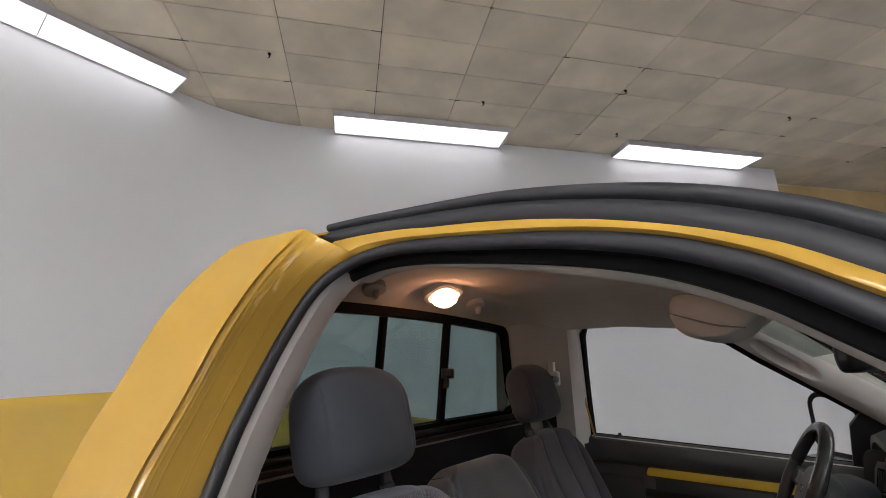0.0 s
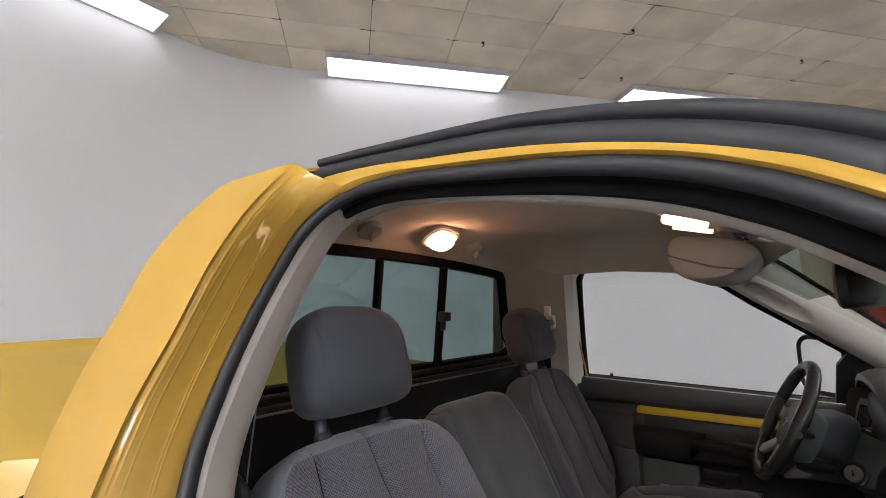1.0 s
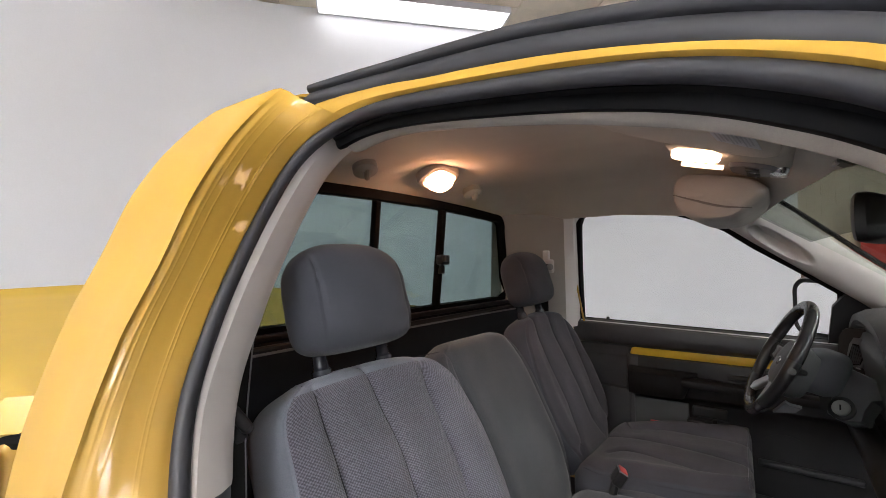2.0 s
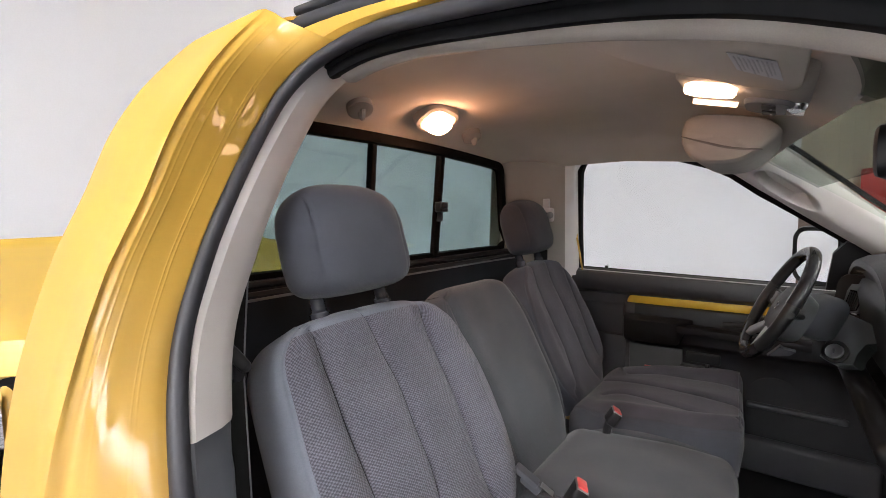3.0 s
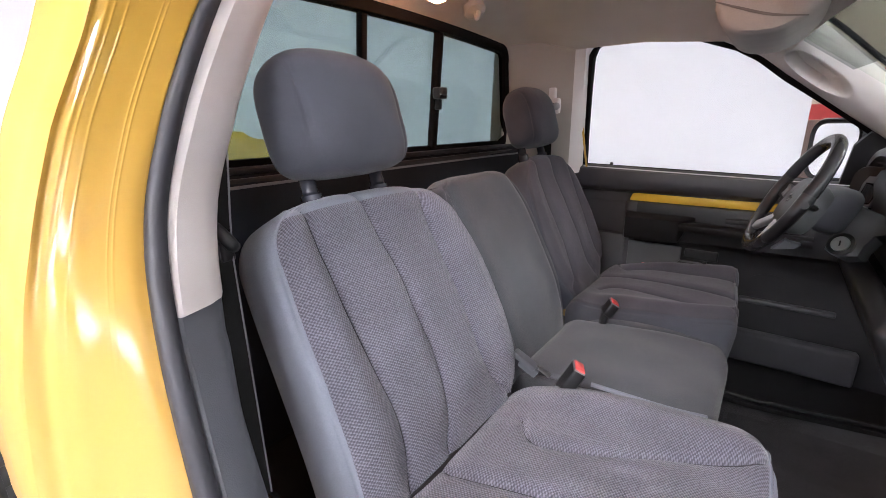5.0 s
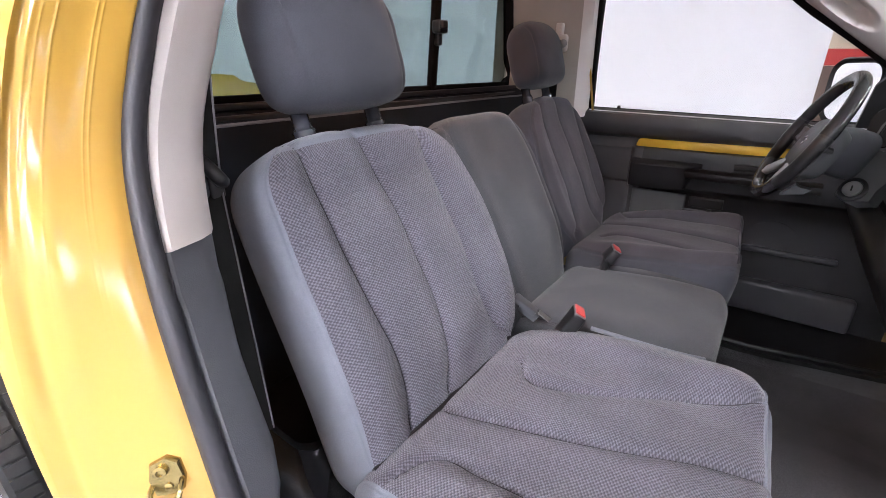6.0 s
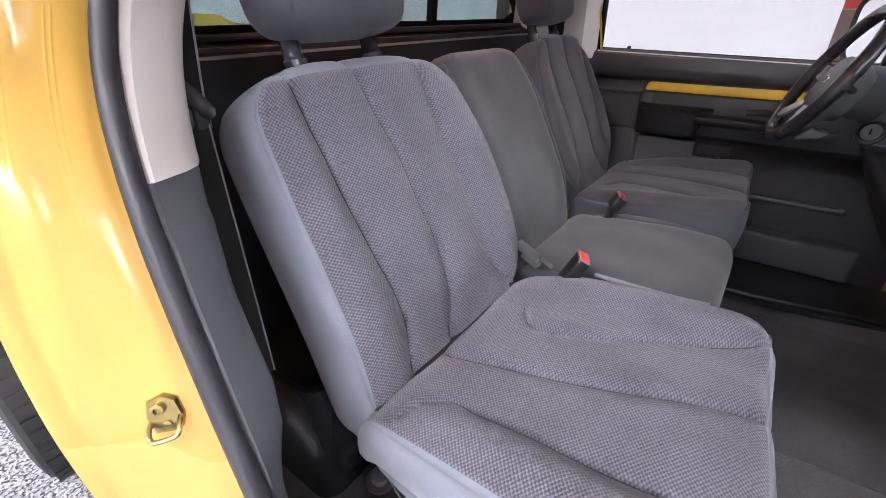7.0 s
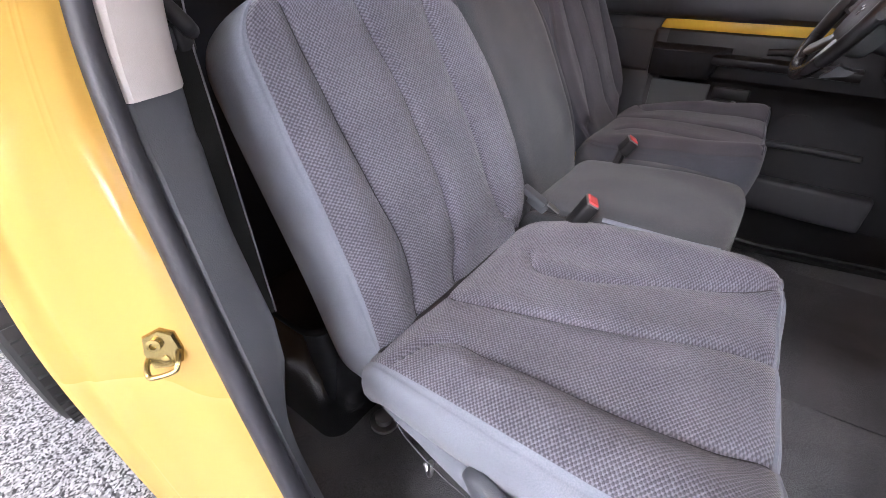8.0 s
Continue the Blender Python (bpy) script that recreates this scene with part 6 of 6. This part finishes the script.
part("edge_piping", tube([(-0.27, 0.796, 0.940), (-0.15, 0.795, 0.944), (-0.09, 0.82, 0.935)], 0.004, 8), CLOTH_SIDE, middle)

# passenger's belt, its guide loop and the storage box behind the seat
belt = thing("seat_belt", "black seat belt webbing hanging from its guide beside the seat", "seat belt")
rows = []
for z in np.linspace(1.50, 0.98, 14):
    x = lerp(z, [0.66, 1.27, 1.5], [-0.425, -0.535, -0.60])
    y = lerp(z, [0.66, 1.27, 1.5], [0.265, 0.312, 0.37])
    rows.append([(x - 0.010, y - 0.024, z), (x - 0.007, y - 0.010, z), (x - 0.004, y + 0.003, z)])
part("webbing", thick(grid(rows), 0.0015), BELT, belt)
# grey tube paints the glint along the webbing's edge
part("belt_edge_glint", tube([Vector(r[-1]) + Vector((0.001, 0.001, 0)) for r in rows], 0.0011, 6, 28), VENT_GREY, belt, "pale line standing for the glint on the stitched belt edge")
part("guide_loop", merge(tube([(-0.580, 0.322, 1.290), (-0.560, 0.304, 1.297), (-0.541, 0.305, 1.290), (-0.530, 0.311, 1.277), (-0.537, 0.318, 1.270)], 0.0075, 10), rbox((-0.552, 0.311, 1.266), (0.034, 0.016, 0.026), 0.005)), TRIM_BLACK, belt, "black plastic guide loop")
part("tongue", rbox((-0.548, 0.301, 1.264), (0.020, 0.008, 0.022), 0.004), TRIM_DARK, belt)

box = thing("storage_box", "black plastic storage box standing behind the passenger seat", "storage box")
bm = grid([[Vector((-0.611 + a * g, 0.468 + b * g, z)) for a, b in rounded(0.172, 0.232, 0.034, 7)] for g, z in ((1.10, 0.60), (1.09, 0.64), (1.0, 0.838), (0.97, 0.845), (0.9, 0.846))], wrap=True, cap=True)
lid = grid([[Vector((-0.611 + a * g, 0.468 + b * g, z)) for a, b in rounded(0.172, 0.232, 0.034, 7)] for g, z in ((0.9, 0.8465), (0.985, 0.848), (1.005, 0.852), (1.0, 0.858), (0.975, 0.862), (0.94, 0.8615), (0.92, 0.860), (0.5, 0.860))], wrap=True, cap=True)
part("lid", lid, RUBBER_DARK, box, "grained black lid")
part("box_body", bm, GLOSS_BLACK, box)

# floor mats; grey paints the brighter light on the hump, black the dim footwell
fm = part("floor_mat", thick(grid([[(x, y, 0.617 + 0.12 * max(0, x - 0.42)) for y in np.linspace(0.27, 0.76, 12)] for x in np.linspace(-0.02, 0.62, 12)]), 0.008), MAT_SHADED)
tagged(fm, "carpet floor mat in the passenger footwell, blackened for the shade there", "floor mat")
hump = lambda y: 0.60 + 0.09 * math.exp(-((y - 0.935) / 0.2) ** 2)
fm = part("floor_mat", thick(grid([[(x, y + 0.06 * x, hump(y + 0.06 * x) + 0.014 + 0.002 * noise.noise(Vector((x * 9, y * 9, 4.0)))) for y in np.linspace(0.835, 1.395, 30)] for x in np.linspace(-0.06, 0.60, 24)]), 0.006), CARPET_LIT)
tagged(fm, "grey sheet over the floor hump between the seats, standing in for brighter-lit carpet", "floor mat")

# door striker on the pillar: a pressed plate with a wire loop and a screw
plate_bm = grid([[Vector((x, a * g, b * g)) for a, b in ((-0.015, -0.016), (-0.017, 0.002), (-0.011, 0.019), (0.006, 0.022), (0.016, 0.014), (0.017, -0.004), (0.012, -0.017), (0.0, -0.019))] for x, g in ((-0.004, 1.04), (0.001, 1.0), (0.003, 0.92), (0.003, 0.3))], wrap=True, cap=True)
plate_bm = merge(plate_bm, tube([(0.001, -0.015, -0.004), (0.008, -0.0155, -0.008), (0.014, -0.0145, -0.014), (0.016, -0.010, -0.018), (0.016, 0.009, -0.018), (0.014, 0.0135, -0.014), (0.008, 0.0145, -0.008), (0.001, 0.014, -0.004)], 0.0027, 8), lathe([(0.0042, 0), (0.0042, 0.0015), (0.0030, 0.002)], (0.003, 0.0, -0.009), (1, 0, 0), 12), lathe([(0.0065, 0), (0.0065, 0.004), (0.0035, 0.0045), (0.003, 0.002)], (0.003, -0.002, 0.009), (1, 0, 0), 14))
part("door_striker", plate_bm, ZINC, truck, "gold passivated door striker", place=CAR @ Matrix.Translation((-0.405, 0.1635, 1.081)) @ Euler((radians(12), radians(-16), radians(-44))).to_matrix().to_4x4() @ Matrix.Scale(0.78, 4))


# ---- cargo bed ----
def cargo_bed():
    rows = []
    for x in np.linspace(-1.02, -2.98, 30):
        f = (-1.02 - x) / 1.96
        lip = 0.035 * max(0, (f - 0.94) / 0.06) ** 1.5
        cr = 0.0 + 0.10 * (1 - math.sqrt(max(0, 1 - max(0, (0.05 - f) / 0.05) ** 2)))
        row = []
        for v in np.linspace(-1, 1, 33):
            e = max(0, (abs(v) - 0.93) / 0.07)
            row.append((x, 0.935 + v * (0.80 - cr), 1.215 + 0.085 * f ** 1.4 + lip + 0.02 * (1 - v * v) - 0.04 * e ** 2))
        rows.append(row)
    bm = thick(grid(rows), -0.03)
    part("tonneau_cover", bm, YELLOW_LIFTED, truck, "glossy yellow hard tonneau cover with a raised rear lip")
    part("bed_side", grid([[(x, 0.165 - 0.035 * s ** 0.7, 1.165 - s * 0.58) for s in np.linspace(0, 1, 12)] for x in np.linspace(-1.03, -2.98, 20)]), YELLOW, truck, "yellow painted bed side")
    part("bed_front", rbox((-1.05, 0.935, 0.90), (0.03, 1.54, 0.56), 0.02), YELLOW, truck)
    part("bed_gasket", sweep([Vector((-0.985, 1.6, 1.185)), Vector((-0.985, 0.28, 1.185)), Vector((-1.005, 0.205, 1.183)), Vector((-1.09, 0.166, 1.175)), Vector((-2.95, 0.166, 1.25))], ring(0.017, 8), (0, 0, 1)), RUBBER_DARK, truck, "black gasket under the cover")
    part("tailgate", rbox((-2.98, 0.935, 0.95), (0.05, 1.54, 0.58), 0.02), YELLOW, truck)


cargo_bed()


def rear_wheel():
    c = Vector((-1.72, 0.172, 0.428))
    w = part("rear_wheel", lathe([(0.20, -0.12), (0.30, -0.13), (0.345, -0.12), (0.362, -0.09), (0.362, 0.09), (0.345, 0.12), (0.30, 0.13), (0.20, 0.12)], c, (0, 1, 0), 64), TYRE, truck, "black rear tyre with tread blocks", sharp=30)
    rnd = random.Random(2)
    bms = []
    for k in range(60):
        a = 2 * math.pi * k / 60
        for s in (-0.085, -0.03, 0.03, 0.085):
            t = a + (0.02 if s > 0 else 0)
            p = c + Vector((0.364 * math.cos(t), s, 0.364 * math.sin(t)))
            bms.append(rbox(p, (0.014, 0.045, 0.028), 0, 1, Euler((0, -t, 0)).to_matrix()))
    part("tread", merge(*bms), TYRE, w)
    part("rim", lathe([(0.05, -0.06), (0.17, -0.08), (0.20, -0.11), (0.205, -0.12)], c, (0, 1, 0), 40), SILVER, w)


rear_wheel()
for x, y in ((-4.65, 2.35), (-3.1, 5.0), (-1.3, 6.1), (-1.8, 7.3), (0.6, 8.6)):
    ceiling_hook(x, y)
